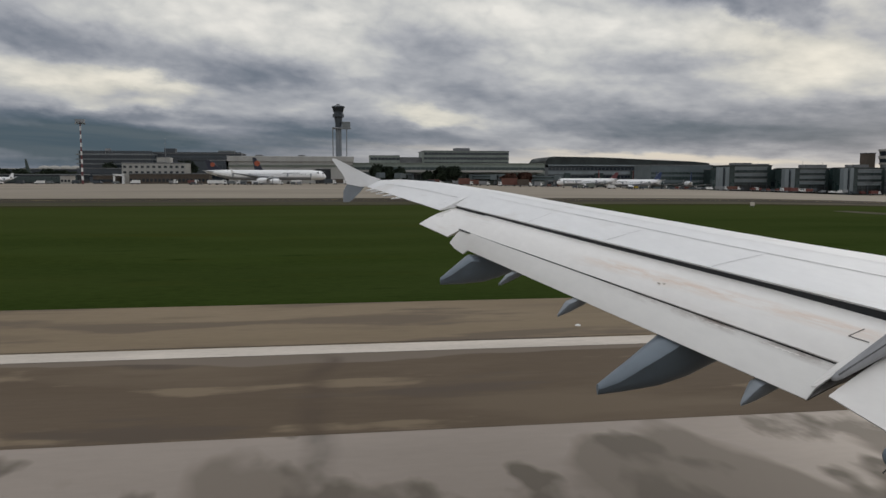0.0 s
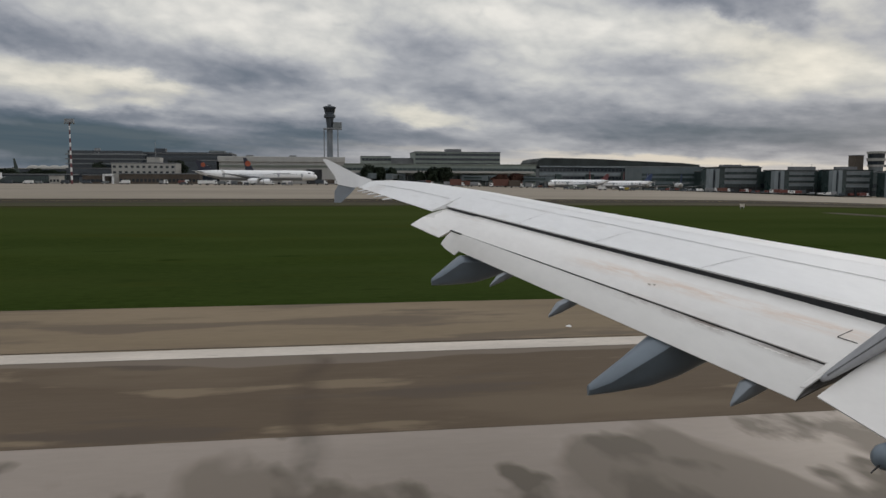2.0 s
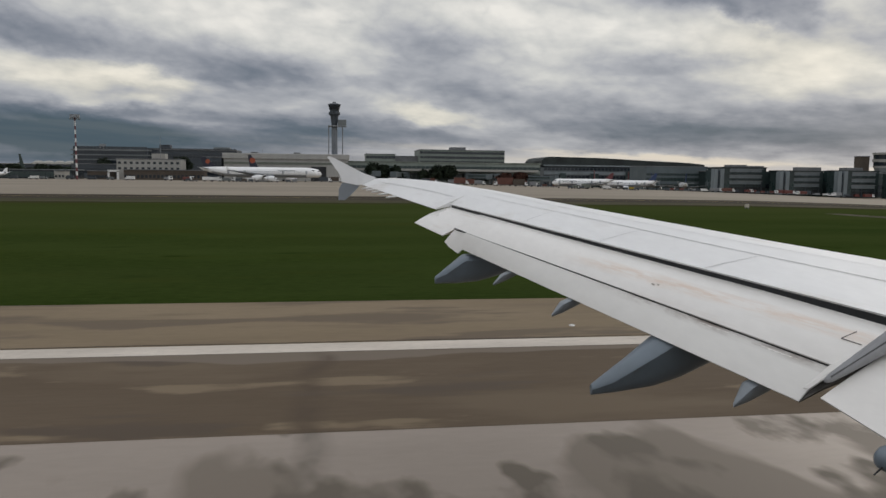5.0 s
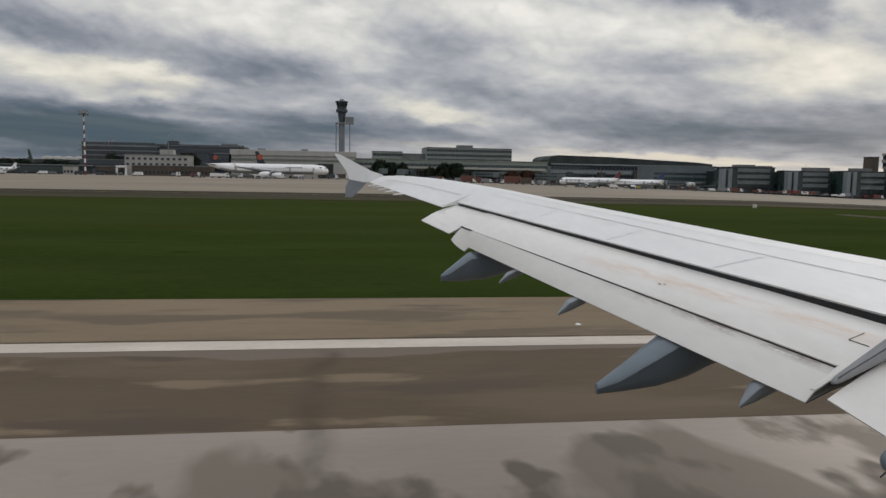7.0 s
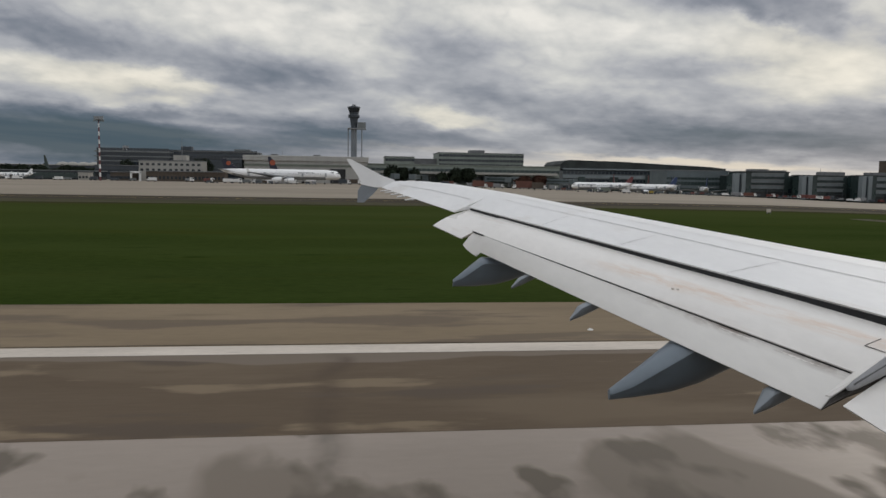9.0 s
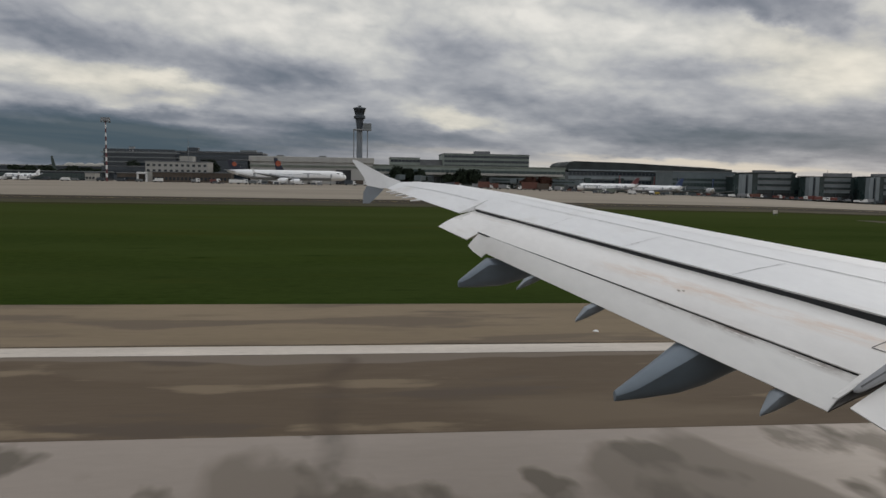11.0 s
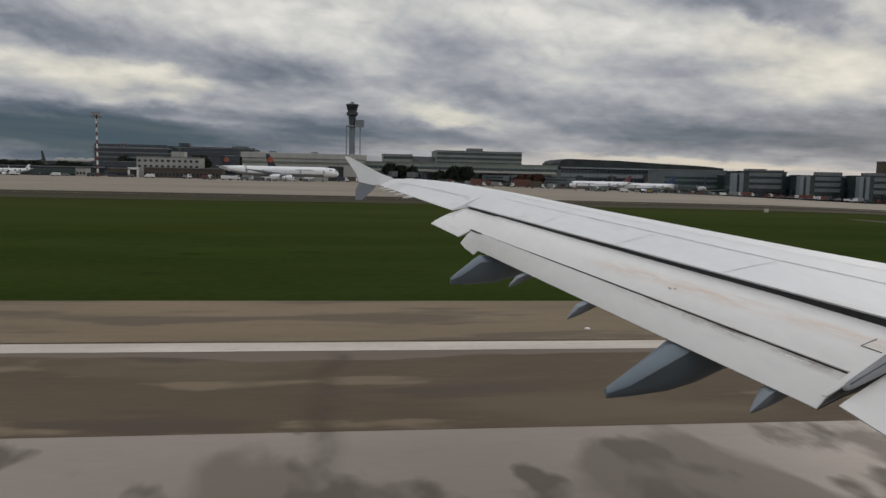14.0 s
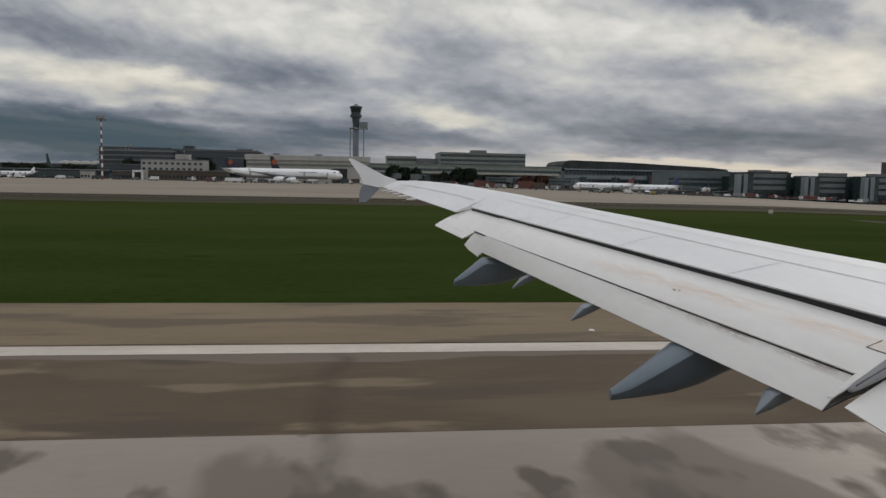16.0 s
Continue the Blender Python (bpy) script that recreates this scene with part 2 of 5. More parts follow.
STREAK = (0.16, 1.0, 1.0)
M = {}
M["shoulder"] = material("weathered_shoulder_concrete", (0.200, 0.152, 0.096), 0.88, spec=0.25, vary=0.07, grain=5.0, broad=0.22, bump=0.004, stretch=(0.3, 1, 1),
                         spots=[((0.118, 0.088, 0.058), 0.30, (0.32, 1.3, 1), 0.52, 0.57, 0.8), ((0.15, 0.113, 0.072), 0.9, (0.25, 1.2, 1), 0.56, 0.68, 0.85)])
M["runway"] = material("damp_runway_asphalt", (0.106, 0.077, 0.050), 0.85, spec=0.2, vary=0.07, grain=7.0, broad=0.2, bump=0.004, stretch=STREAK,
                       spots=[((0.124, 0.092, 0.060), 0.22, (0.30, 0.9, 1), 0.49, 0.58, 0.8), ((0.178, 0.136, 0.09), 0.30, (0.30, 0.95, 1), 0.555, 0.59, 0.88), ((0.076, 0.055, 0.037), 0.55, (0.25, 0.9, 1), 0.58, 0.64, 0.7)],
                       damp=[((0.150, 0.121, 0.094), 0.25, (0.5, 1.0, 1), 18.5, -0.22, 0.8, 0.02)], joints=((0.070, 0.050, 0.034), 16.2, 0.5, 0.75))
M["runway_middle"] = material("pale_wet_runway_concrete", (0.280, 0.232, 0.192), 0.5, vary=0.04, grain=6.0, broad=0.16, bump=0.002, stretch=(0.3, 1, 1), spec=0.35, tint=(0.235, 0.198, 0.165),
                              spots=[((0.150, 0.124, 0.096), 0.30, (0.8, 0.45, 1, 5, 1.5, 0.0), 0.60, 0.64, 0.62)],
                              damp=[((0.160, 0.131, 0.102), 0.30, (1.0, 0.5, 1, 8), 12.1, 0.055, 0.62, 0.035), ((0.112, 0.092, 0.069), 0.52, (1.0, 0.55, 1, 4, 3.0, 1.0), 10.9, 0.05, 0.68, 0.03)], joints=((0.120, 0.098, 0.075), 16.2, 0.42, 0.8))
M["joint"] = material("dark_damp_joint", (0.085, 0.068, 0.050), 0.85, vary=0.2, grain=4, spec=0.2)
M["paint"] = material("worn_white_runway_paint", (0.56, 0.50, 0.43), 0.7, vary=0.10, grain=14, broad=0.6, stretch=(0.3, 1, 1), spots=[((0.36, 0.32, 0.28), 2.5, (0.4, 2, 1), 0.62, 0.7, None)])
# the damp rows here only blend it paler further out, browner by the verge
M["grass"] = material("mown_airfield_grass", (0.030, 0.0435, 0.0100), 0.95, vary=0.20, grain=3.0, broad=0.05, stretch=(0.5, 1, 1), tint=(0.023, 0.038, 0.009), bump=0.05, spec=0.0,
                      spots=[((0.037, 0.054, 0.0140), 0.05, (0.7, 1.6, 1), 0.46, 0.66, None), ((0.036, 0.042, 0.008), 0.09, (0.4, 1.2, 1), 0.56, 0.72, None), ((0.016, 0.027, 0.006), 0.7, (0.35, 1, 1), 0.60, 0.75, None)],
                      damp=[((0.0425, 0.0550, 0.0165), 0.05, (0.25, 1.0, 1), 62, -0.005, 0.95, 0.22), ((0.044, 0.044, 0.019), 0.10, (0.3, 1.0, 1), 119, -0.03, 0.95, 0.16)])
M["straw"] = material("pale_uncut_grass", (0.068, 0.082, 0.034), 0.95, vary=0.25, grain=1.5, broad=0.1, stretch=(0.3, 1, 1), spec=0.0)
M["soil"] = material("distant_fields", (0.07, 0.085, 0.04), 0.95, vary=0.2, grain=0.3, broad=0.01, spec=0.1)
M["taxiway"] = material("dark_taxiway_asphalt", (0.050, 0.042, 0.030), 0.95, spec=0.05, vary=0.12, grain=1.5, broad=0.06, stretch=(0.3, 1, 1))
M["apron"] = material("pale_apron_concrete", (0.222, 0.184, 0.134), 0.8, vary=0.09, grain=0.7, broad=0.03, stretch=(0.4, 1, 1))
M["wing_white"] = material("satin_white_wing_paint", (0.775, 0.775, 0.77), 0.58, vary=0.03, grain=9, broad=0.8, stretch=(1, 0.4, 1), tint=(0.73, 0.73, 0.725), spots=[((0.60, 0.575, 0.54), 2.3, (0.9, 0.22, 1, 19), 0.60, 0.76, 0.5)])
M["flap_white"] = material("stained_white_flap_paint", (0.80, 0.78, 0.75), 0.34, vary=0.035, grain=10, broad=0.8, tint=(0.745, 0.72, 0.685), stretch=(1, 0.4, 1), spec=0.6,
                           band=((0.69, 0.575, 0.485), -0.986 + 0.323 * 8.48, 0.323, 0.10, 9.9), spots=[((0.70, 0.655, 0.61), 3.2, (2.6, 0.12, 2.6, 15.5), 0.60, 0.80, 0.6)])
M["tab_white"] = material("white_tab_paint", (0.79, 0.775, 0.745), 0.52, vary=0.03, grain=10, broad=0.8, stretch=(1, 0.3, 1), tint=(0.745, 0.73, 0.70), band=((0.30, 0.25, 0.22), 1.285, 0.2895, 0.062, 9.2))
M["seam"] = material("grey_seam_sealant", (0.43, 0.43, 0.43), 0.6, vary=0.1)
M["seam_dark"] = material("dark_grey_hinge_seam", (0.17, 0.17, 0.175), 0.6, vary=0.25, grain=5)
M["seam_pale"] = material("pale_grey_paint_seam", (0.60, 0.60, 0.60), 0.6, vary=0.08)
M["wing_grey"] = material("grey_blue_fairing_paint", (0.150, 0.187, 0.223), 0.36, spec=0.6, vary=0.05, grain=8, broad=1.2, spots=[((0.12, 0.145, 0.17), 3.0, (0.4, 1, 1), 0.58, 0.75, 0.5)])
M["hinge_grey"] = material("pale_grey_hinge_paint", (0.26, 0.29, 0.32), 0.35, vary=0.05, grain=8, broad=1.2)
# wing grey darkened to carry the shadow on parked wings' undersides
M["shaded_wing"] = material("shaded_wing_grey", (0.17, 0.185, 0.20), 0.5, vary=0.08)
# near-black colour that stands for shade inside gaps and openings
M["dark_opening"] = material("dark_opening_shade", (0.032, 0.034, 0.037), 0.6, metal=0.2, vary=0.3, grain=12)
M["stain"] = material("brown_grease_stain", (0.47, 0.40, 0.35), 0.6, vary=0.2, grain=14, broad=3.0, stretch=(1, 0.3, 1), tint=(0.70, 0.66, 0.62))
M["worn"] = material("bare_rubbed_paint", (0.86, 0.84, 0.81), 0.5, vary=0.1, grain=20, broad=4.0, tint=(0.72, 0.67, 0.62))
M["seal"] = material("black_slot_and_wick", (0.03, 0.03, 0.032), 0.7, vary=0.2)
M["rub"] = material("grey_flap_end_seal", (0.33, 0.335, 0.345), 0.5, vary=0.15, grain=14, broad=4.0, stretch=(0.4, 2, 0.4), tint=(0.24, 0.24, 0.25))
# brown-grey that stands for the shade between the flap ends
M["gap"] = material("flap_end_gap_shade", (0.115, 0.108, 0.100), 0.6, vary=0.3, grain=14, broad=3.0)
M["panel_edge"] = material("grey_panel_edge", (0.20, 0.185, 0.17), 0.6, vary=0.2)
M["plane_white"] = material("gloss_white_aircraft_paint", (0.86, 0.86, 0.86), 0.3, vary=0.02, grain=2, broad=0.1)
M["plane_grey"] = material("aircraft_wing_grey", (0.36, 0.38, 0.40), 0.45, vary=0.05)
# grey that puts the shadow under a parked fuselage into its colour
M["belly_shade"] = material("grey_belly_shadow", (0.30, 0.31, 0.325), 0.4, vary=0.06, grain=1.5, broad=0.1)
M["navy"] = material("navy_tail_paint", (0.014, 0.016, 0.034), 0.35, vary=0.1)
M["orange"] = material("orange_tail_disc", (0.33, 0.072, 0.03), 0.4, vary=0.05)
M["redtail"] = material("red_tail_paint", (0.14, 0.04, 0.043), 0.4, vary=0.05)
M["bluetail"] = material("blue_tail_paint", (0.03, 0.052, 0.13), 0.4, vary=0.05)
M["greentail"] = material("dark_green_tail_paint", (0.030, 0.048, 0.042), 0.4, vary=0.1)
M["glass"] = material("dark_window_glass", (0.025, 0.033, 0.042), 0.12, vary=0.2, grain=0.5, broad=0.05)
M["glass_green"] = material("greenish_facade_glass", (0.035, 0.056, 0.055), 0.3, vary=0.25, grain=0.4, broad=0.06)
M["concrete"] = material("grey_tower_concrete", (0.19, 0.21, 0.23), 0.8, vary=0.08, grain=0.8, broad=0.1)
M["dark_clad"] = material("dark_blue_grey_cladding", (0.05, 0.062, 0.075), 0.6, vary=0.12, grain=0.6, broad=0.05)
M["dark_roof"] = material("weathered_dark_roofing", (0.032, 0.040, 0.038), 0.75, vary=0.2, grain=0.5, broad=0.08)
M["white_clad"] = material("off_white_panel_cladding", (0.36, 0.35, 0.32), 0.7, vary=0.06, grain=0.5, broad=0.06)
M["hangar"] = material("pale_grey_hangar_sheeting", (0.36, 0.355, 0.335), 0.6, vary=0.06, grain=0.6, broad=0.05, stretch=(4, 1, 0.1))
M["grey_clad"] = material("light_grey_cladding", (0.165, 0.182, 0.185), 0.65, vary=0.08, grain=0.5, broad=0.06)
M["pale_green"] = material("pale_grey_green_cladding", (0.22, 0.25, 0.222), 0.65, vary=0.09, grain=0.5, broad=0.06)
M["pier_pale"] = material("pale_blue_grey_cladding", (0.112, 0.138, 0.147), 0.6, vary=0.08, grain=0.5, broad=0.08)
M["band_pale"] = material("weathered_pale_panel_cladding", (0.195, 0.226, 0.240), 0.6, vary=0.10, grain=0.5, broad=0.1, stretch=(1, 1, 0.3))
M["hall_wall"] = material("dull_slate_cladding", (0.088, 0.104, 0.113), 0.65, vary=0.12, grain=0.5, broad=0.08)
M["copper_leaf"] = material("copper_brown_foliage", (0.085, 0.042, 0.030), 0.9, vary=0.35, grain=0.9, broad=0.2, spec=0.15)
M["verge"] = material("worn_brown_verge", (0.066, 0.056, 0.036), 0.95, vary=0.25, grain=1.2, broad=0.05, stretch=(0.3, 1, 1), tint=(0.044, 0.046, 0.020), spec=0.05)
M["green_roof"] = material("dull_green_roof", (0.16, 0.18, 0.15), 0.8, vary=0.12, grain=0.4)
M["roof"] = material("grey_flat_roofing", (0.18, 0.185, 0.19), 0.85, vary=0.12, grain=0.4)
M["brick"] = material("brown_brick_cladding", (0.085, 0.066, 0.05), 0.8, vary=0.15, grain=0.8)
M["steel"] = material("grey_painted_steel", (0.25, 0.26, 0.27), 0.5, metal=0.3, vary=0.08)
M["white_paint"] = material("white_painted_metal", (0.72, 0.72, 0.71), 0.45, vary=0.04)
M["red_paint"] = material("red_painted_metal", (0.14, 0.04, 0.032), 0.5, vary=0.08)
M["mast_red"] = material("dull_dark_red_paint", (0.13, 0.03, 0.035), 0.6, vary=0.1)
M["yellow"] = material("yellow_sign_paint", (0.36, 0.27, 0.04), 0.6, vary=0.1)
M["tyre"] = material("black_tyre_rubber", (0.02, 0.02, 0.02), 0.85, vary=0.2)
M["leaf"] = material("dark_tree_foliage", (0.034, 0.047, 0.030), 0.9, vary=0.35, grain=0.9, broad=0.2, spec=0.15)
M["trunk"] = material("brown_bark", (0.09, 0.07, 0.05), 0.9, vary=0.2)
M["orange_net"] = material("faded_red_hoarding", (0.14, 0.058, 0.042), 0.75, vary=0.15, grain=0.6)


# ------------------------------------------------------------------ mesh helpers
def part(name, bm, mat, parent=None, label="", smooth=False):
    me = bpy.data.meshes.new(name)
    bm.normal_update()
    bm.to_mesh(me)
    bm.free()
    me.materials.append(M[mat])
    if smooth:
        for p in me.polygons:
            p.use_smooth = True
        me.set_sharp_from_angle(angle=radians(40))
    ob = new(name, me)
    if parent is not None:
        ob.parent = parent
    return tagged(ob, label)


def thing(name, at, label, category, group="", kind=""):
    ob = new(name)
    ob.empty_display_size = 0.5
    ob.location = at
    return tagged(ob, label, category, group, kind)


def box(bm, x0, x1, y0, y1, z0, z1, bevel=0.0):
    r = bmesh.ops.create_cube(bm, size=1.0, matrix=Matrix.Translation(((x0 + x1) / 2, (y0 + y1) / 2, (z0 + z1) / 2)) @ Matrix.Diagonal((x1 - x0, y1 - y0, z1 - z0, 1)))
    if bevel:
        edges = list({e for v in r["verts"] for e in v.link_edges})
        bmesh.ops.bevel(bm, geom=edges, offset=bevel, segments=2, affect="EDGES", profile=0.5)


def box_bm(*a, bevel=0.0):
    bm = bmesh.new()
    box(bm, *a, bevel=bevel)
    return bm


def tube(bm, p, q, r0, r1=None, n=12):
    p, q = Vector(p), Vector(q)
    r1 = r0 if r1 is None else r1
    turn = (q - p).to_track_quat("Z", "Y").to_matrix().to_4x4()
    bmesh.ops.create_cone(bm, cap_ends=True, segments=n, radius1=r0, radius2=r1, depth=(q - p).length, matrix=Matrix.Translation((p + q) / 2) @ turn)


def tube_bm(*a, **k):
    bm = bmesh.new()
    tube(bm, *a, **k)
    return bm


def loft(rings, caps=True):
    """A skin over closed rings of equal point counts."""
    bm = bmesh.new()
    vs = [[bm.verts.new(p) for p in ring] for ring in rings]
    n = len(vs[0])
    for a, b in zip(vs, vs[1:]):
        for i in range(n):
            bm.faces.new((a[i], a[(i + 1) % n], b[(i + 1) % n], b[i]))
    if caps:
        bm.faces.new(list(reversed(vs[0])))
        bm.faces.new(vs[-1])
    bmesh.ops.recalc_face_normals(bm, faces=bm.faces[:])
    return bm


def prism(outline, y0, y1):
    """An (x, z) outline pushed from y0 to y1."""
    return loft([[(x, y0, z) for x, z in outline], [(x, y1, z) for x, z in outline]])


def lerp(a, b, s):
    return tuple(p + (q - p) * s for p, q in zip(a, b))


def ground_z(x, y):
    """The height of the airfield, which is level by the runway and dips gently beyond, further along."""
    s = min(1.0, max(0.0, (y - 40) / 340))
    d = max(0.0, x + 100) ** 3
    # towards the far end of the pier the field falls away a little more
    k = min(1.2, max(0.0, (x / max(y, 60.0) - 0.50) / 0.33))
    lower = 0.0050 * min(y, 520.0) * k * k * min(1.0, max(0.0, (y - 80) / 58))
    return s * s * (3 - 2 * s) * (1.0 - 8.0 * d / (d + 3.67e7)) - lower


# ------------------------------------------------------------------ ground
def strip(name, x0, x1, ys, mat, lift, nx=1):
    bm = bmesh.new()
    rows = [[bm.verts.new((x0 + (x1 - x0) * i / nx, y, ground_z(x0 + (x1 - x0) * i / nx, y) + lift)) for i in range(nx + 1)] for y in ys]
    for a, b in zip(rows, rows[1:]):
        for i in range(nx):
            bm.faces.new((a[i], a[i + 1], b[i + 1], b[i]))
    return part(name, bm, mat)


ROWS_OUT = (190, 220, 250, 280, 310, 340, 380, 820)
tagged(strip("ground", -4500, 4500, (-3000, 0, 40, 65, 90, 110, 125, 138, 163, *ROWS_OUT, 4600), "soil", -0.2, 180), "open green and brown fields round the airfield", "ground", kind="structure")
tagged(strip("runway", -1500, 1500, (-48, -18, 13.2), "runway_middle", 0.0, 40), "pale damp runway concrete with darker drying patches", "runway", kind="structure")
tagged(strip("runway_edge", -1500, 1500, (13.2, 20.5), "runway", 0.004, 40), "brown-grey damp asphalt along the runway edge", "runway", kind="structure")
tagged(strip("runway_shoulder", -1500, 1500, (20.5, 27.45), "shoulder", 0.0, 40), "tan weathered paved runway shoulder", "pavement", kind="structure")
tagged(strip("edge_stripe", -1500, 1500, (19.45, 20.45), "paint", 0.012), "worn white painted runway side stripe", "marking", kind="structure")
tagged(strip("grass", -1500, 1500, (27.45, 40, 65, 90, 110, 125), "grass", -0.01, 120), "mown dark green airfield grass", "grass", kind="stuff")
tagged(strip("verge", -1500, 1500, (125, 138), "verge", -0.015, 120), "worn brownish verge between grass and taxiway", "verge", kind="structure")
tagged(strip("taxiway", -1500, 1500, (138, 150, 163), "taxiway", -0.02, 120), "dark asphalt taxiway beyond the grass", "taxiway", kind="structure")
tagged(strip("apron", -1500, 1500, (163, *ROWS_OUT), "apron", -0.02, 120), "pale beige concrete apron before the terminals", "apron", kind="structure")
tagged(strip("taxiway_line", -1500, 1500, (151.0, 151.4), "yellow", 0.0, 120), "yellow taxiway guide line", "marking", kind="structure")


def ribbon(points, widths, z, name, mat):
    """A flat band along (x, y) points, of changing width."""
    bm = bmesh.new()
    last = None
    for i, (p, w) in enumerate(zip(points, widths)):
        p = Vector((*p, z + ground_z(*p)))
        q = Vector((*points[min(i + 1, len(points) - 1)], z)) - Vector((*points[max(i - 1, 0)], z))
        side = Vector((-q.y, q.x, 0)).normalized() * w / 2
        pair = (bm.verts.new(p + side), bm.verts.new(p - side))
        if last:
            bm.faces.new((last[0], last[1], pair[1], pair[0]))
        last = pair
    return part(name, bm, mat)


# faint joints along the pavement
rng = random.Random(3)
for y, w in ((20.62, 0.05),):
    tagged(ribbon([(x, y + 0.03 * math.sin(x * 0.9)) for x in range(-120, 241, 2)], [w * (0.8 + 0.6 * rng.random()) for _ in range(181)], 0.010, "lengthwise_joint", "joint"), "dark damp lengthwise pavement joint", "joint", kind="structure")
# the crossing taxiway further back, with its yellow line, and the worn strip further on
bm = bmesh.new()
rows = [(bm.verts.new((a, y, ground_z(a, y) + 0.004)), bm.verts.new((b, y, ground_z(b, y) + 0.004))) for y, a, b in ((27.45, -224, -140), (30, -216, -148), (36, -208, -156), (46, -203, -162), (60, -202, -163), (139, -202, -163))]
for a, b in zip(rows, rows[1:]):
    bm.faces.new((a[0], a[1], b[1], b[0]))
tagged(part("crossing_taxiway", bm, "taxiway"), "dark cracked asphalt taxiway joining the runway", "taxiway", kind="structure")
tagged(ribbon([(-182.5 + 0.001 * (y - 20) ** 2, y) for y in range(21, 140, 7)], [0.3] * 17, 0.012, "taxiway_centre_line", "yellow"), "yellow centre line leading off the runway", "marking", kind="structure")
tagged(ribbon([(74 - 0.02 * (y - 30), y) for y in range(34, 99, 8)], [3.4 + 0.5 * math.sin(y) for y in range(34, 99, 8)], 0.0, "worn_strip", "verge"), "worn brown strip across the grass", "verge", kind="structure")
tagged(ribbon([(74, y) for y in (27.5, 30, 33, 36, 38)], [11, 10.5, 9.6, 8.2, 6.8], 0.004, "dark_pad", "taxiway"), "dark asphalt pad at the grass edge", "pavement", kind="structure")


# ------------------------------------------------------------------ the airliner the camera rides in
plane = thing("airliner", (4.0, -1.98, 0), "white airliner on its runway roll with flaps lowered", "aircraft")
HUB = plane.location.copy()


def own(name, bm, mat, parent=None, label="", smooth=False):
    """A part of the airliner, built in world places."""
    bmesh.ops.translate(bm, verts=bm.verts[:], vec=-HUB)
    ob = part(name, bm, mat, parent or plane, label, smooth)
    return ob


def ring_x(x, y, z, ry, rz, n=36):
    return [(x, y + ry * math.cos(2 * math.pi * i / n), z + rz * math.sin(2 * math.pi * i / n)) for i in range(n)]


own("fuselage", loft([ring_x(x, -2.06, 4.35 + up_, r, r) for x, r, up_ in ((-26, 0.3, 1.1), (-22, 0.9, 0.8), (-16, 1.65, 0.3), (-11, 1.95, 0.0), (-6, 1.98, 0), (14, 1.98, 0), (16.5, 1.85, -0.1), (18.5, 1.4, -0.3), (19.8, 0.7, -0.5), (20.2, 0.2, -0.6))]), "plane_white", smooth=True)
for gx, gy, wr in ((3.2, -5.9, 0.56), (3.2, 1.75, 0.56), (14.8, -2.06, 0.38)):
    leg = own("landing_gear_leg", tube_bm((gx, gy, wr), (gx + 0.15, gy, 3.1), 0.12, 0.14), "steel")
    for s in (-0.32, 0.32):
        bm = bmesh.new()
        tube(bm, (gx, gy + s - 0.17, wr), (gx, gy + s + 0.17, wr), wr, n=28)
        bmesh.ops.bevel(bm, geom=[e for e in bm.edges if len(e.link_faces) == 2 and any(len(f.verts) > 4 for f in e.link_faces)], offset=0.06, segments=2, affect="EDGES")
        own("wheel", bm, "tyre", smooth=True)

# span stations of the fixed wing: y, rear upper edge (x, z), crest (x, z), leading edge (x, z), lower skin z
TIP_Y, FLAP_Y = 15.05, 11.42


def rear_edge(y):
    """The rear edge of the fixed upper skin ahead of the flaps."""
    a, b = (1.783, 11.42, 4.318), (3.829, 4.77, 3.812)
    return lerp(a, b, (a[1] - y) / (a[1] - b[1]))


def crest(y):
    pts = ((15.05, 0.78, 4.70), (14.0, 1.23, 4.712), (12.92, 1.706, 4.672), (11.36, 2.411, 4.55), (10.11, 2.975, 4.424), (8.23, 3.817, 4.252), (6.89, 4.419, 4.13), (6.04, 4.808, 4.064), (4.3, 5.59, 3.93), (0.0, 7.52, 3.6))
    set_back = max(0.0, 0.45 * (0.085 * (15.05 - y) - 0.05))
    for (y0, x0, z0), (y1, x1, z1) in zip(pts, pts[1:]):
        if y >= y1:
            s = (y0 - y) / (y0 - y1)
            return (x0 + (x1 - x0) * s - set_back, y, z0 + (z1 - z0) * s)
    return (pts[-1][1] - set_back, y, pts[-1][2])


def wing_section(y, aft, bulge=0.315):
    """Closed ring from the rear upper edge over the crest round the nose and back underneath."""
    c = crest(y)
    nose = 0.16 + 0.085 * (15.05 - y)
    thick = 0.10 + 0.035 * (15.05 - y)
    ax, az_ = aft
    run = c[0] - ax
    pts = []
    for i in range(9):
        s = i / 8
        pts.append((ax + run * s, y, az_ + (c[2] - az_) * (s + bulge * s * (1 - s))))
    lz = c[2] - 0.45 * thick
    for a in (25, 50, 72, 90):
        pts.append((c[0] + nose * math.sin(radians(a)), y, lz + (c[2] - lz) * math.cos(radians(a))))
    for a in (110, 130, 155):
        pts.append((c[0] + nose * math.sin(radians(a)), y, lz + (thick - (c[2] - lz)) * math.cos(radians(a))))
    low = c[2] - thick
    for s in (0.2, 0.5, 0.8, 0.97):
        pts.append((c[0] - run * s, y, low + (az_ - 0.018 - low) * s ** 1.6))
    return pts


rings = []
for i in range(25):
    y = FLAP_Y - (FLAP_Y + 0.35) * i / 24
    e = rear_edge(max(y, 4.4))
    rings.append(wing_section(y, (e[0], e[2])))
wing = own("wing", loft(rings), "wing_white", label="white wing with pale grey panel lines", smooth=True)
rings = []
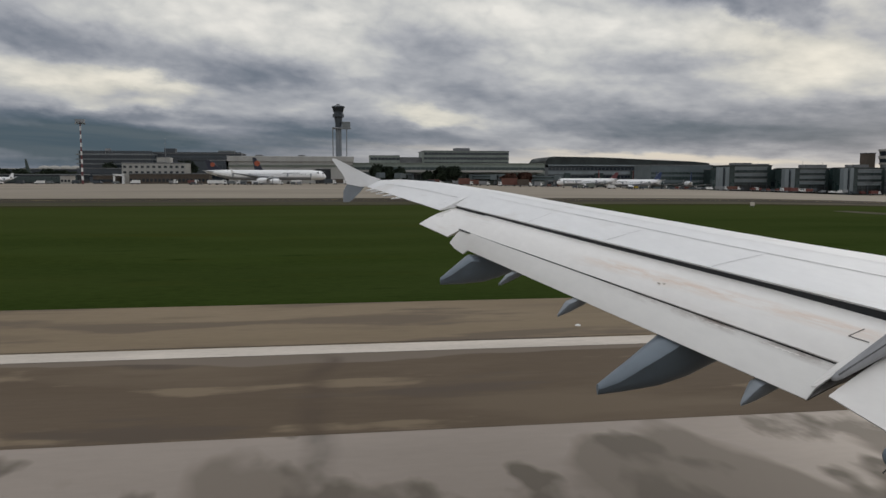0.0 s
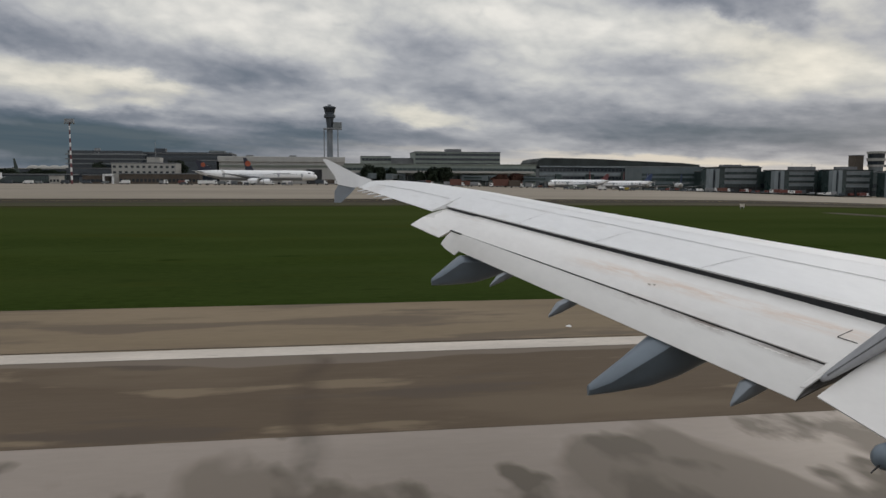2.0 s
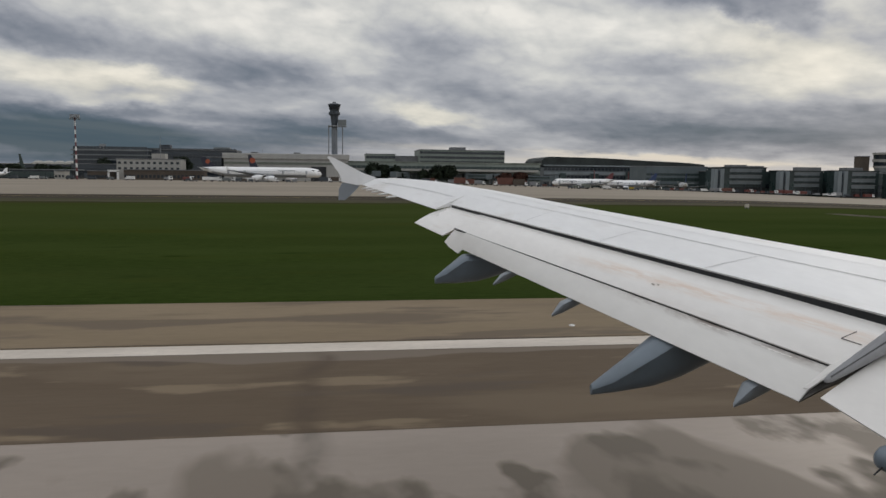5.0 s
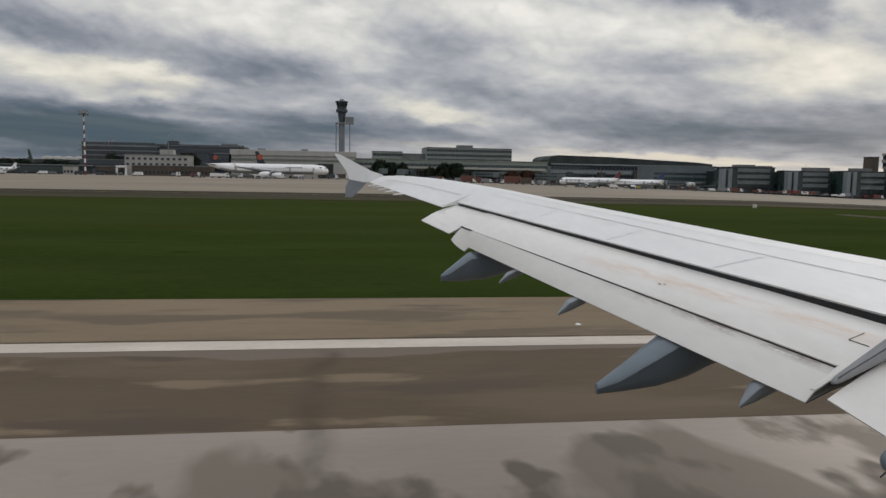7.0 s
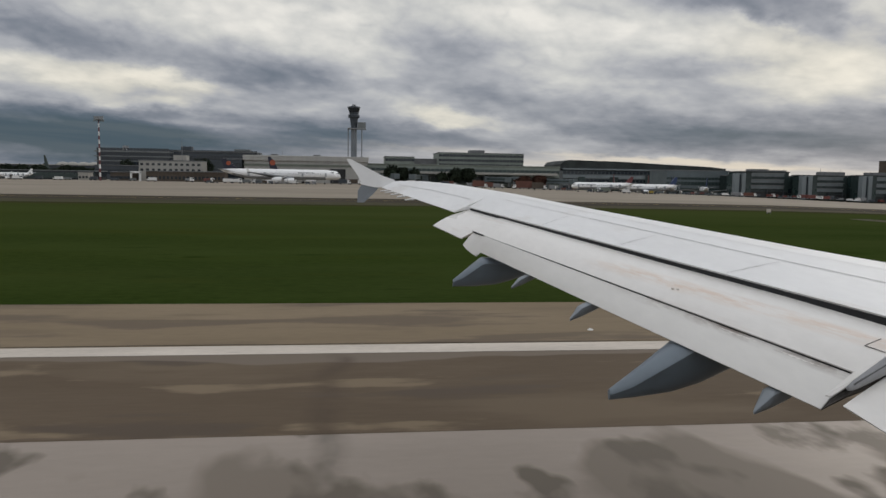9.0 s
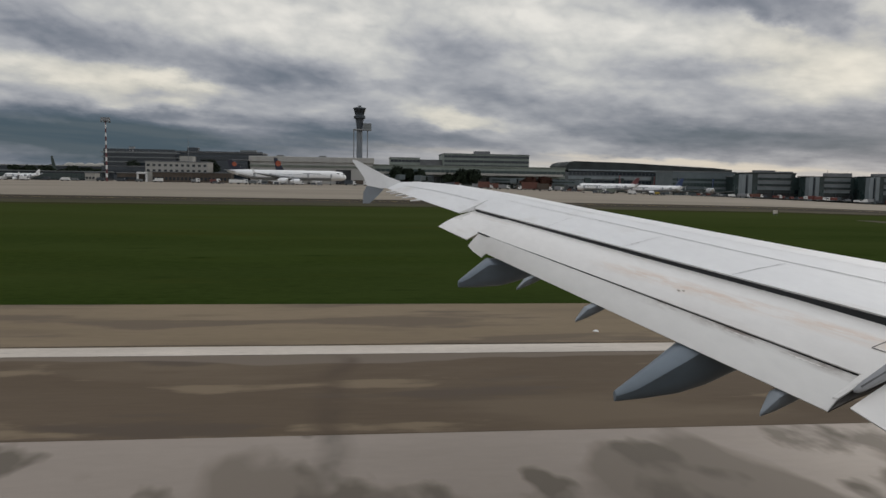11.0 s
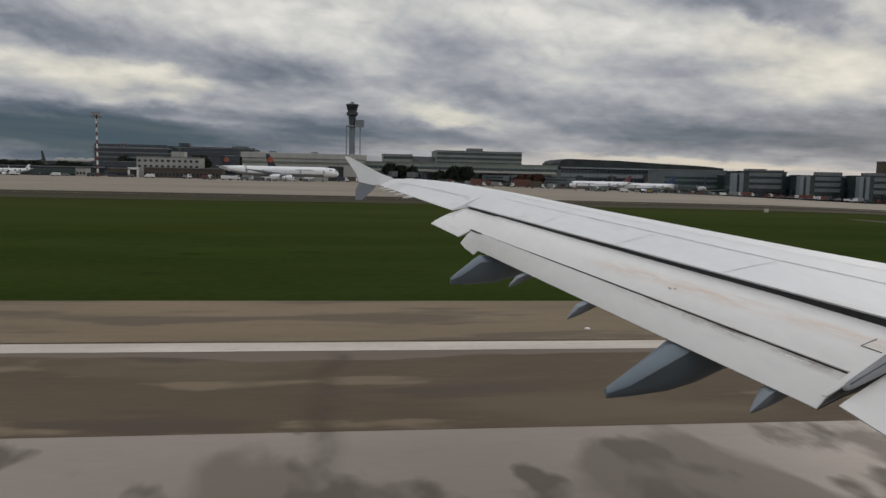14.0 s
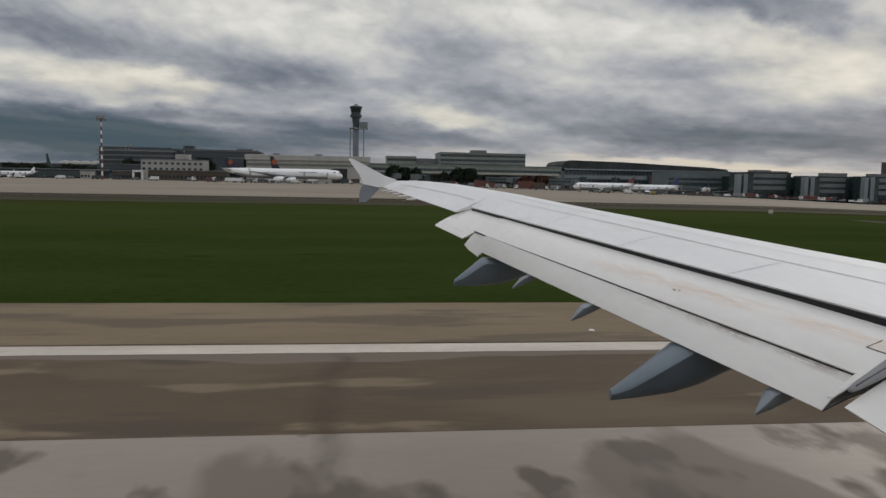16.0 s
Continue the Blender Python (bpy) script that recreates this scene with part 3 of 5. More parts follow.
for i in range(15):
    s = i / 14
    y = FLAP_Y + 0.02 + (TIP_Y - FLAP_Y - 0.02) * s
    rings.append(wing_section(y, lerp((1.535, 4.24), (0.515, 4.566), s ** 0.88), 0.0))
own("outer_wing", loft(rings), "wing_white", smooth=True)

# slits and seams on the upper skin
def skin(y, s):
    """A point on the upper skin, s of the way from the rear edge to the crest."""
    e, c = rear_edge(y), crest(y)
    return Vector((e[0] + (c[0] - e[0]) * s, y, e[2] + (c[2] - e[2]) * (s + 0.9 * s * (1 - s) * 0.35)))


def seam(points, width, mat, name, lift=0.004):
    bm = bmesh.new()
    last = None
    for i, p in enumerate(points):
        q = points[min(i + 1, len(points) - 1)] - points[max(i - 1, 0)]
        side = Vector((-q.y, q.x, 0)).normalized() * width / 2
        pair = (bm.verts.new(p + side + Vector((0, 0, lift))), bm.verts.new(p - side + Vector((0, 0, lift))))
        if last:
            bm.faces.new((last[0], last[1], pair[1], pair[0]))
        last = pair
    own(name, bm, mat, wing)


seam([skin(11.3 - 7.6 * i / 30, 0.93) for i in range(31)], 0.006, "seam_pale", "slat_line")
hinge = [skin(11.0 - 7.4 * i / 30, min(0.66, 0.60 + 0.022 * (5.6 - 7.4 * i / 30))) for i in range(31)]
seam(hinge[:9], 0.007, "seam", "spoiler_hinge_line")
seam(hinge[8:], 0.010, "seam_dark", "spoiler_hinge_line")
for y in (9.33, 7.78, 6.26):
    seam([skin(y + 0.006 * s, 0.02 + 0.55 * s / 8) for s in range(9)], 0.009, "seam", "spoiler_gap")
def outer_skin(y, s):
    k = (y - FLAP_Y) / (TIP_Y - FLAP_Y)
    (ax, az_), c = lerp((1.535, 4.24), (0.515, 4.566), k ** 0.88), crest(y)
    return Vector((ax + (c[0] - ax) * s, y, az_ + (c[2] - az_) * s))


seam([outer_skin(11.6 + 2.9 * i / 12, 0.55) for i in range(13)], 0.012, "seam_pale", "aileron_hinge_line", 0.005)
for y in (11.62, 14.45):
    seam([outer_skin(y, 0.02 + 0.52 * i / 6) for i in range(7)], 0.008, "seam_pale", "aileron_gap", 0.005)
# the gap ahead of the flap: its shade is put in as a near-black block
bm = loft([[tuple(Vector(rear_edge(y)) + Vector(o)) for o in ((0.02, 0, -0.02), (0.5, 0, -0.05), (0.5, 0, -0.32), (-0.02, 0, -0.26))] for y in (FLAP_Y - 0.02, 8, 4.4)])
own("flap_cove", bm, "dark_opening")


def slab(name, edges, mat, thick, parent=None, label="", nose=0.0, bow=0.0, n=6):
    """A flap element through stations (front point, rear point) from its outer to its inner end, with a rounded nose and a thin tail."""
    rings = []
    for a, b in zip(edges, edges[1:]):
        m = n if (Vector(a[0]) - Vector(b[0])).length > 0.5 else 1
        for i in range(m + (b is edges[-1])):
            s = i / m
            f, r = Vector(lerp(a[0], b[0], s)), Vector(lerp(a[1], b[1], s))
            d = r - f
            nrm = Vector((d.z, 0, -d.x)).normalized()
            if nrm.z < 0:
                nrm = -nrm
            ring = [tuple(f + d * u + nrm * bow * 4 * u * (1 - u)) for u in (k / 8 for k in range(9))]
            ring.append(tuple(r - nrm * 0.012))
            ring.append(tuple(f + d * 0.55 - nrm * thick * 0.55))
            ring.append(tuple(f + d * 0.2 - nrm * thick))
            back = d.normalized()
            for up_, q in ((0.9, 0.35), (0.62, 0.8), (0.35, 1.0), (0.12, 0.75)):
                ring.append(tuple(f - back * nose * q - nrm * thick * up_))
            rings.append(ring)
    return own(name, loft(rings), mat, parent, label, smooth=True)


# main outboard flap, its tab, and the inboard flap
flap = slab("outboard_flap", [((1.87, 11.45, 4.285), (1.222, 11.5, 4.016)), ((2.122, 10.52, 4.206), (1.525, 10.5, 3.892)), ((2.15, 10.42, 4.203), (1.702, 10.40, 4.0)), ((3.82, 4.42, 3.683), (3.415, 4.42, 3.474))], "flap_white", 0.13, label="lowered white flap with brown grease stains", nose=0.13, bow=0.042)
slab("flap_tab", [((1.712, 10.40, 3.994), (1.553, 10.45, 3.80)), ((1.735, 10.33, 3.988), (1.60, 10.33, 3.735)), ((1.785, 10.14, 3.972), (1.694, 10.12, 3.665)), ((1.80, 10.02, 3.965), (1.738, 10.0, 3.734)), ((3.418, 4.5, 3.463), (3.175, 4.5, 3.22))], "tab_white", 0.035, flap, nose=0.02, bow=0.010)
# the open slot ahead of the tab: its darkness is a black strip
bm = loft([[(1.716, 10.42, 4.012), (1.682, 10.42, 3.999), (1.73, 10.42, 3.95)], [(3.42, 4.5, 3.479), (3.396, 4.5, 3.467), (3.43, 4.5, 3.42)]])
own("tab_slot", bm, "seal", flap)
for y0, y1, u, w in ((7.15, 6.75, 0.10, 0.016), (5.75, 5.2, 0.11, 0.014), (5.1, 4.72, 0.13, 0.018), (7.9, 7.5, 0.07, 0.010)):
    pts = []
    for i in range(25):
        y = y0 + (y1 - y0) * i / 24
        k = (10.14 - y) / (10.14 - 4.5)
        f, r = Vector(lerp((1.785, 10.14, 3.972), (3.418, 4.5, 3.463), k)), Vector(lerp((1.694, 10.12, 3.665), (3.175, 4.5, 3.22), k))
        d = r - f
        nrm = Vector((d.z, 0, -d.x)).normalized()
        nrm = nrm if nrm.z > 0 else -nrm
        pts.append((f + d * u + nrm * 0.0095, f + d * (u + w * (1.6 + 0.9 * math.sin(i * 1.7)) * math.sin(math.pi * (i + 0.5) / 25)) + nrm * 0.0105))
    bm = bmesh.new()
    vs = [(bm.verts.new(a), bm.verts.new(b)) for a, b in pts]
    for a, b in zip(vs, vs[1:]):
        bm.faces.new((a[0], a[1], b[1], b[0]))
    own("worn_streak", bm, "worn", flap)
slab("inboard_flap", [((3.98, 4.30, 3.76), (3.215, 4.33, 3.295)), ((4.0, 0.1, 3.36), (3.2, 0.1, 2.87))], "flap_white", 0.2, label="white inboard flap lowered beside the cabin", nose=0.14, bow=0.02)
# small fittings and an inspection panel on the flap
for x, y, z in ((2.991, 6.396, 3.759), (2.962, 6.44, 3.758)):
    own("flap_fitting", box_bm(x - 0.007, x + 0.007, y - 0.022, y + 0.022, z - 0.010, z + 0.007, bevel=0.003), "stain", flap)
for p, q in (((3.548, 4.6, 3.632), (3.667, 4.6, 3.678)), ((3.548, 4.6, 3.632), (3.59, 4.45, 3.618))):
    own("panel_line", tube_bm(Vector(p) + Vector((0, 0, 0.004)), Vector(q) + Vector((0, 0, 0.004)), 0.0035, n=6), "panel_edge", flap)
# pointed end plate, rounded seal and dark gap between the two flaps
A, B, C, D = (3.391, 4.5, 3.462), (3.184, 4.47, 3.321), (3.205, 4.442, 3.322), (3.6, 4.3, 3.674)
bm = loft([[Vector(p) + Vector((0, 0, 0.006)) for p in (A, B, C, D)], [Vector(p) - Vector((0, 0, 0.004)) for p in (A, B, C, D)]])
own("flap_end_plate", bm, "flap_white", flap)
start, end = Vector((3.262, 4.365, 3.392)), Vector((3.742, 4.28, 3.734))
rings = []
for u, r in ((0, 0.004), (0.012, 0.014), (0.04, 0.022), (0.10, 0.030), (0.3, 0.040), (0.65, 0.056), (1, 0.070)):
    c = start.lerp(end, u)
    rings.append([(c.x - 0.58 * r * math.sin(2 * math.pi * k / 16), c.y + r * math.cos(2 * math.pi * k / 16), c.z + 0.81 * r * math.sin(2 * math.pi * k / 16)) for k in range(16)])
seal = own("flap_end_seal", loft(rings), "rub", flap, smooth=True)
own("seal_strip", tube_bm(start.lerp(end, 0.08) + Vector((-0.010, -0.018, 0.014)), end + Vector((-0.02, -0.045, 0.03)), 0.007, 0.014, n=8), "seam_dark", seal)
# filler whose dark colour gives the gap its shade
bm = loft([[(3.151, 4.46, 3.23), (3.309, 4.42, 3.337), (3.815, 4.35, 3.582), (3.842, 4.4, 3.764), (3.216, 4.46, 3.303)], [(3.18, 4.5, 3.208), (3.37, 4.5, 3.296), (3.95, 4.5, 3.501), (3.936, 4.5, 3.662), (3.246, 4.5, 3.278)]])
own("flap_gap", bm, "gap", flap)


def fairing(y, tip, root, half, keel, name="flap_track_fairing", mat="wing_grey", rise=-0.02, label="pointed grey-blue flap track fairing"):
    """A canoe-shaped flap track fairing: a flat top that widens from the drooping tip to the flap's rear edge, and deep sides that
    meet in a rounded keel. keel: (x, z) points of its underside from the tip forwards."""
    (tx, tz), (rx, rz) = tip, root
    end = keel[-1][0]
    rings = []
    for i in range(37):
        x = tx + (end - tx) * (i / 36) ** 1.2
        t = min(1.0, (x - tx) / (rx - tx))
        top = tz + (rz - tz) * t + max(0.0, x - rx) * rise
        low = keel[-1][1]
        for (x0, z0), (x1, z1) in zip(keel, keel[1:]):
            if x0 <= x <= x1:
                low = z0 + (z1 - z0) * (x - x0) / (x1 - x0)
                break
        w = half * (0.15 + 0.85 * t ** 0.9)
        h = max(0.02, top - low)
        side = ((0.0, 0.006), (0.35, 0.0), (0.70, -0.028), (0.97, -0.068), (1.0, -0.082))
        flank = ((0.92, 0.30), (0.74, 0.60), (0.47, 0.84), (0.22, 0.965))
        right = [(w * u, top + v * min(1.0, h / 0.2) * half / 0.24) for u, v in side] + [(w * u, top - h * v) for u, v in flank]
        ring = [(x, y + a, z) for a, z in right] + [(x, y, low)] + [(x, y - a, z) for a, z in reversed(right[1:])]
        rings.append(ring)
    return own(name, loft(rings), mat, label=label, smooth=True)


fairing(6.02, (2.225, 2.925), (2.98, 3.455), 0.245, ((2.225, 2.832), (2.45, 2.850), (2.78, 2.893), (3.04, 2.972), (3.29, 3.09), (3.75, 3.24)))
fairing(9.93, (1.345, 3.355), (1.745, 3.672), 0.20, ((1.345, 3.262), (1.65, 3.265), (1.95, 3.29), (2.16, 3.345), (2.50, 3.46), (2.90, 3.60)))
for y, x, z, up_ in ((8.72, 1.915, 3.438, 0.115), (7.36, 2.26, 3.302, 0.135), (4.95, 2.960, 3.064, 0.160)):
    fairing(y, (x, z), (x + 0.105, z + up_), 0.075, ((x, z - 0.028), (x + 0.12, z + 0.018), (x + 0.26, z + 0.085), (x + 0.48, z + 0.20)), "hinge_fairing", "hinge_grey", 0.45, "small pointed grey hinge fairing")

# blunt end of the inboard track fairing, with a static wick
bm = loft([[(3.14 + 1.4 * u, 3.70 + 0.085 * r * math.cos(2 * math.pi * k / 16), 3.115 + 0.12 * u + 0.085 * r * math.sin(2 * math.pi * k / 16)) for k in range(16)] for u, r in ((0, 0.25), (0.01, 0.6), (0.035, 0.88), (0.08, 1.0), (0.4, 1.2), (1.0, 1.3))])
own("inboard_fairing", bm, "wing_grey", label="blunt dark end of a track fairing", smooth=True)
own("static_wick", tube_bm((3.17, 3.68, 3.09), (3.075, 3.64, 3.055), 0.007, 0.004, n=6), "seal")

# wingtip fence: a swept fin above and a shorter one below
def fin(outline, y0, y1, lean):
    a = [(x, y0 + lean * (z - 4.62), z) for x, z in outline]
    b = [(x, y1 + lean * (z - 4.62), z) for x, z in outline]
    return loft([a, b])


own("wingtip_fence", fin([(0.80, 4.72), (0.55, 4.80), (-0.10, 5.13), (-0.185, 5.145), (-0.20, 5.12), (0.03, 4.80), (0.10, 4.62), (0.40, 4.56), (0.60, 4.58)], 15.06, 15.13, 0.12), "wing_white", label="white swept wingtip fence")
own("lower_fence", fin([(0.46, 4.555), (0.10, 4.615), (0.03, 4.48), (0.02, 4.25), (0.16, 4.25), (0.34, 4.42)], 15.07, 15.13, -0.05), "hinge_grey", label="grey lower half of the wingtip fence")
for y in (14.55, 14.25, 13.9, 13.5, 13.05):
    s = (y - FLAP_Y) / (TIP_Y - FLAP_Y)
    x, z = lerp((1.535, 4.24), (0.515, 4.566), s ** 0.88)
    own("static_wick", tube_bm((x + 0.02, y, z - 0.01), (x - 0.16, y, z - 0.03), 0.022, 0.010, n=6), "wing_white")


# ------------------------------------------------------------------ far buildings
def block(name, x0, x1, y, depth, top, wall, label, category="building", storeys=(), bays=0, glass="glass", band=True, roof="roof", parapet=0.5, sink=0.3, pane=0.62):
    """A flat-roofed building whose front stands at y; each storey is (sill, head) in metres over the ground, as one band of panes or as single windows."""
    g = min(ground_z(x0, y), ground_z(x1, y))
    root = thing(name, ((x0 + x1) / 2, y + depth / 2, g), label, category)
    w = x1 - x0
    h = top - g
    part("wall", box_bm(-w / 2, w / 2, -depth / 2, depth / 2, -sink, h - parapet), wall, root)
    part("roof", box_bm(-w / 2 - 0.3, w / 2 + 0.3, -depth / 2 - 0.3, depth / 2 + 0.3, h - parapet, h, bevel=0.08), roof, root)
    pane_mesh = {}
    for sill, head in storeys:
        n = bays or max(3, int(w / 3.2))
        step = w / n
        width = step - 0.22 if band else step * pane
        key = round(head - sill, 2)
        for i in range(n):
            x = -w / 2 + step * (i + 0.5)
            if key not in pane_mesh:
                ob = part("window", box_bm(-width / 2, width / 2, -0.12, 0.06, 0, head - sill), glass, root)
                pane_mesh[key] = ob.data
            else:
                ob = new("window", pane_mesh[key])
                ob.parent = root
            ob.location = (x, -depth / 2, sill)
    return root


def roof_box(root_x, y, z, w, d, h, mat, name="roof_plant", label="grey rooftop plant box"):
    ob = part(name, box_bm(-w / 2, w / 2, -d / 2, d / 2, 0, h, bevel=0.06), mat)
    ob.location = (root_x, y, z)
    return tagged(ob, label, "rooftop plant")


# dark office block with ribbon windows, and its long dark wing
OFF = block("office_block", -220.9, -161.0, 655, 30, 25.1, "dark_clad", "dark blue-grey office block with pale storey bands", storeys=((8, 10.6), (12, 14.6), (16, 18.6), (20, 22.6), (24, 26.4)), bays=22, glass="glass")
for k in range(4):
    part("storey_band", box_bm(-32, 34, -15.35, -15.0, 10.8 + 4 * k, 11.7 + 4 * k), "grey_clad", OFF)
block("office_wing", -163.5, -88.1, 665, 34, 26.3, "dark_clad", "long dark office wing behind the hangars", storeys=((18, 21), (23, 26)), bays=26)
roof_box(-150.5, 676, 26.3, 9, 8, 4, "dark_clad")
roof_box(-102.0, 676, 26.3, 14, 8, 2.4, "grey_clad")

# white three-storey operations building
block("operations_building", -133.8, -96.1, 470, 16, 13.9, "white_clad", "off-white flat-roofed three-storey operations building", storeys=((6.2, 7.6), (9.6, 11.0)), bays=11, band=False, pane=0.5)
roof_box(-110.1, 478, 14.0, 8, 8, 3.2, "white_clad", label="white stair head on the operations building")
bm = bmesh.new()
tube(bm, (0, 0, 0), (0, 0, 15), 0.16, 0.07, n=6)
for k in range(3):
    tube(bm, (-0.9, 0, 5 + 3.5 * k), (0.9, 0, 5 + 3.5 * k), 0.05, n=5)
ant = part("radio_mast", bm, "steel")
ant.location = (-108.7, 474, 14.0)
tagged(ant, "thin grey radio mast on a white roof", "antenna")
block("service_shed", -126.4, -79.9, 458, 10, 7.3, "brick", "long low dark brown shed before the white building", storeys=((1.2, 3.0),), bays=20, band=False)
block("brick_annexe", -148.3, -136.1, 462, 14, 6.4, "brick", "low brown annexe beside the white operations building", storeys=((1.0, 2.6),), bays=5)
block("hangar_annexe", -85.2, -73.8, 484, 24, 16.0, "dark_clad", "dark blue-grey hangar annexe", storeys=((3, 6), (9, 12)), bays=5)
block("far_depot", -190.4, -159.8, 560, 24, 11.6, "dark_clad", "dark low depot behind the floodlight mast", storeys=((4, 7),), bays=10)
gate = thing("gate_arch", (-131.5, 455, ground_z(-131.5, 455)), "white portal frame before a dark gateway", "gate")
for s in (-2.6, 2.6):
    part("post", box_bm(s - 0.5, s + 0.5, -0.6, 0.6, -0.2, 5.2, bevel=0.05), "white_paint", gate)
part("lintel", box_bm(-3.1, 3.1, -0.6, 0.6, 4.6, 5.8, bevel=0.05), "white_paint", gate)

# cream hangar
HX0, HX1 = -72.6, 7.2
hang = thing("hangar", ((HX0 + HX1) / 2, 500, ground_z(HX1, 486)), "pale grey sheet-metal hangar with long low doors", "hangar")
hw = (HX1 - HX0) / 2
part("wall", box_bm(-hw, hw, -14, 30, -0.3, 14.3), "hangar", hang)
part("roof", box_bm(-hw - 0.8, hw + 0.8, -15, 31, 14.3, 17.9, bevel=0.3), "hangar", hang, "pale deep roof edge")
part("fascia", box_bm(-hw - 0.2, hw + 0.2, -14.4, -14.0, 10.9, 12.3), "green_roof", hang)
for k in range(7):
    x = -hw + 4 + (2 * hw - 8) * (k + 0.5) / 7
    w = (2 * hw - 8) / 14 - 0.15
    d = part("door", box_bm(-w, w, -0.25, 0.1, 0, 9.7), "hangar" if k != 5 else "dark_opening", hang)
    d.location = (x, -14.1, 0)
for k in (0.2, 0.55):
    part("roof_vent", box_bm(-hw + 2 * hw * k, -hw + 2 * hw * k + 4.5, -4, 2, 17.9, 19.1), "roof", hang)

# low hall along the apron far to the left, with a pale roof edge
block("low_hall", -300.3, -161.9, 476, 22, 6.8, "glass", "long low dark glazed hall with a pale roof edge", storeys=((0.8, 4.4),), bays=46, glass="glass_green", roof="grey_clad", parapet=0.5)
block("pale_gatehouse", -166.1, -160.3, 460, 8, 6.0, "white_clad", "small pale gatehouse beside the low hall", storeys=((1.0, 2.4),), bays=3, band=False)
block("far_hall", -449.5, -257.3, 760, 40, 13.5, "dark_clad", "distant pale hall with a bright roof edge", storeys=((8, 11),), bays=40, roof="white_clad", parapet=0.6)
for px_x in (-295.8, -286.2, -275.9, -266.2):
    bm = bmesh.new()
    bmesh.ops.create_uvsphere(bm, u_segments=16, v_segments=8, radius=6.5, matrix=Matrix.Diagonal((1, 0.7, 0.55, 1)))
    d = part("roof_dome", bm, "white_clad", smooth=True)
    d.location = (px_x, 780, 13.5 - 0.4)
    tagged(d, "shallow pale roof dome on the distant hall", "dome", "domes on the distant hall")


# white radar tower behind the office block
radar = thing("radar_tower", (-210.7, 700, ground_z(-210.7, 700)), "slim white radar tower with dark bulbous galleries", "radar tower")
RT = 31.0 - ground_z(-210.7, 700)


def turned(profile, n=16):
    """A round body through (radius, height) pairs."""
    return loft([[(r * math.cos(2 * math.pi * i / n), r * math.sin(2 * math.pi * i / n), z) for i in range(n)] for r, z in profile])


part("shaft", turned(((3.6, -0.4), (3.2, RT - 17))), "white_paint", radar, smooth=True)
part("lower_gallery", turned(((3.2, RT - 17), (4.6, RT - 15.6), (4.8, RT - 14.4), (4.0, RT - 13))), "dark_clad", radar, "dark round gallery")
part("waist", turned(((3.0, RT - 13), (3.0, RT - 9.5))), "white_paint", radar, smooth=True)
part("upper_gallery", turned(((3.2, RT - 9.5), (4.6, RT - 7.6), (4.6, RT - 6.2), (3.4, RT - 5))), "dark_clad", radar, "dark round gallery")
part("cap", turned(((2.2, RT - 5), (2.2, RT - 3))), "white_paint", radar)
part("antenna", box_bm(-2.6, 2.6, -0.3, 0.3, RT - 3, RT), "steel", radar, "grey radar antenna bar")


# control tower
TX, TY = -2.8, 780
tower = thing("control_tower", (TX, TY, ground_z(TX, TY)), "tall grey concrete airport control tower with a flared cab", "control tower")
TT = 81.5 - ground_z(TX, TY)
part("shaft", loft([[(r * math.cos(2 * math.pi * i / 20), r * math.sin(2 * math.pi * i / 20), z) for i in range(20)] for r, z in ((3.3, -0.5), (3.0, TT - 26))]), "concrete", tower, smooth=True)
part("neck", loft([[(r * math.cos(2 * math.pi * i / 20), r * math.sin(2 * math.pi * i / 20), z) for i in range(20)] for r, z in ((3.0, TT - 26), (3.4, TT - 20), (4.6, TT - 12), (5.0, TT - 8))]), "dark_clad", tower, smooth=True)
part("gallery", loft([[(r * math.cos(2 * math.pi * i / 20), r * math.sin(2 * math.pi * i / 20), z) for i in range(20)] for r, z in ((5.6, TT - 13.5), (6.0, TT - 13), (6.0, TT - 10.5), (5.2, TT - 10))]), "dark_clad", tower)
part("cab_glass", loft([[(r * math.cos(2 * math.pi * i / 16), r * math.sin(2 * math.pi * i / 16), z) for i in range(16)] for r, z in ((5.2, TT - 8), (6.4, TT - 3.4))]), "glass", tower)
part("cab_roof", loft([[(r * math.cos(2 * math.pi * i / 16), r * math.sin(2 * math.pi * i / 16), z) for i in range(16)] for r, z in ((6.8, TT - 3.4), (6.8, TT - 2.2), (3.0, TT - 1.2))]), "dark_clad", tower)
part("radar", box_bm(-1.8, 1.8, -0.3, 0.3, TT - 0.8, TT + 0.4), "steel", tower)
part("radar_post", tube_bm((0, 0, TT - 1.6), (0, 0, TT - 0.6), 0.3, n=8), "steel", tower)
part("platform", box_bm(-6.6, 12.6, -5, 5, TT - 25.5, TT - 24.3, bevel=0.1), "steel", tower)
part("side_cabin", box_bm(3.6, 12.4, -4.4, 4.4, TT - 24.3, TT - 18.2, bevel=0.25), "grey_clad", tower, "pale grey cabin on the tower's outrigger platform")
for x in (8.4, -6.0):
    part("outrigger_leg", tube_bm((x, 0, -0.5), (x, 0, TT - 25.5), 0.55, n=10), "steel", tower)
block("tower_base_building", -20.4, 8.4, 770, 30, 26.1, "grey_clad", "flat grey building at the foot of the control tower", storeys=((10, 12), (14, 16)), bays=14)

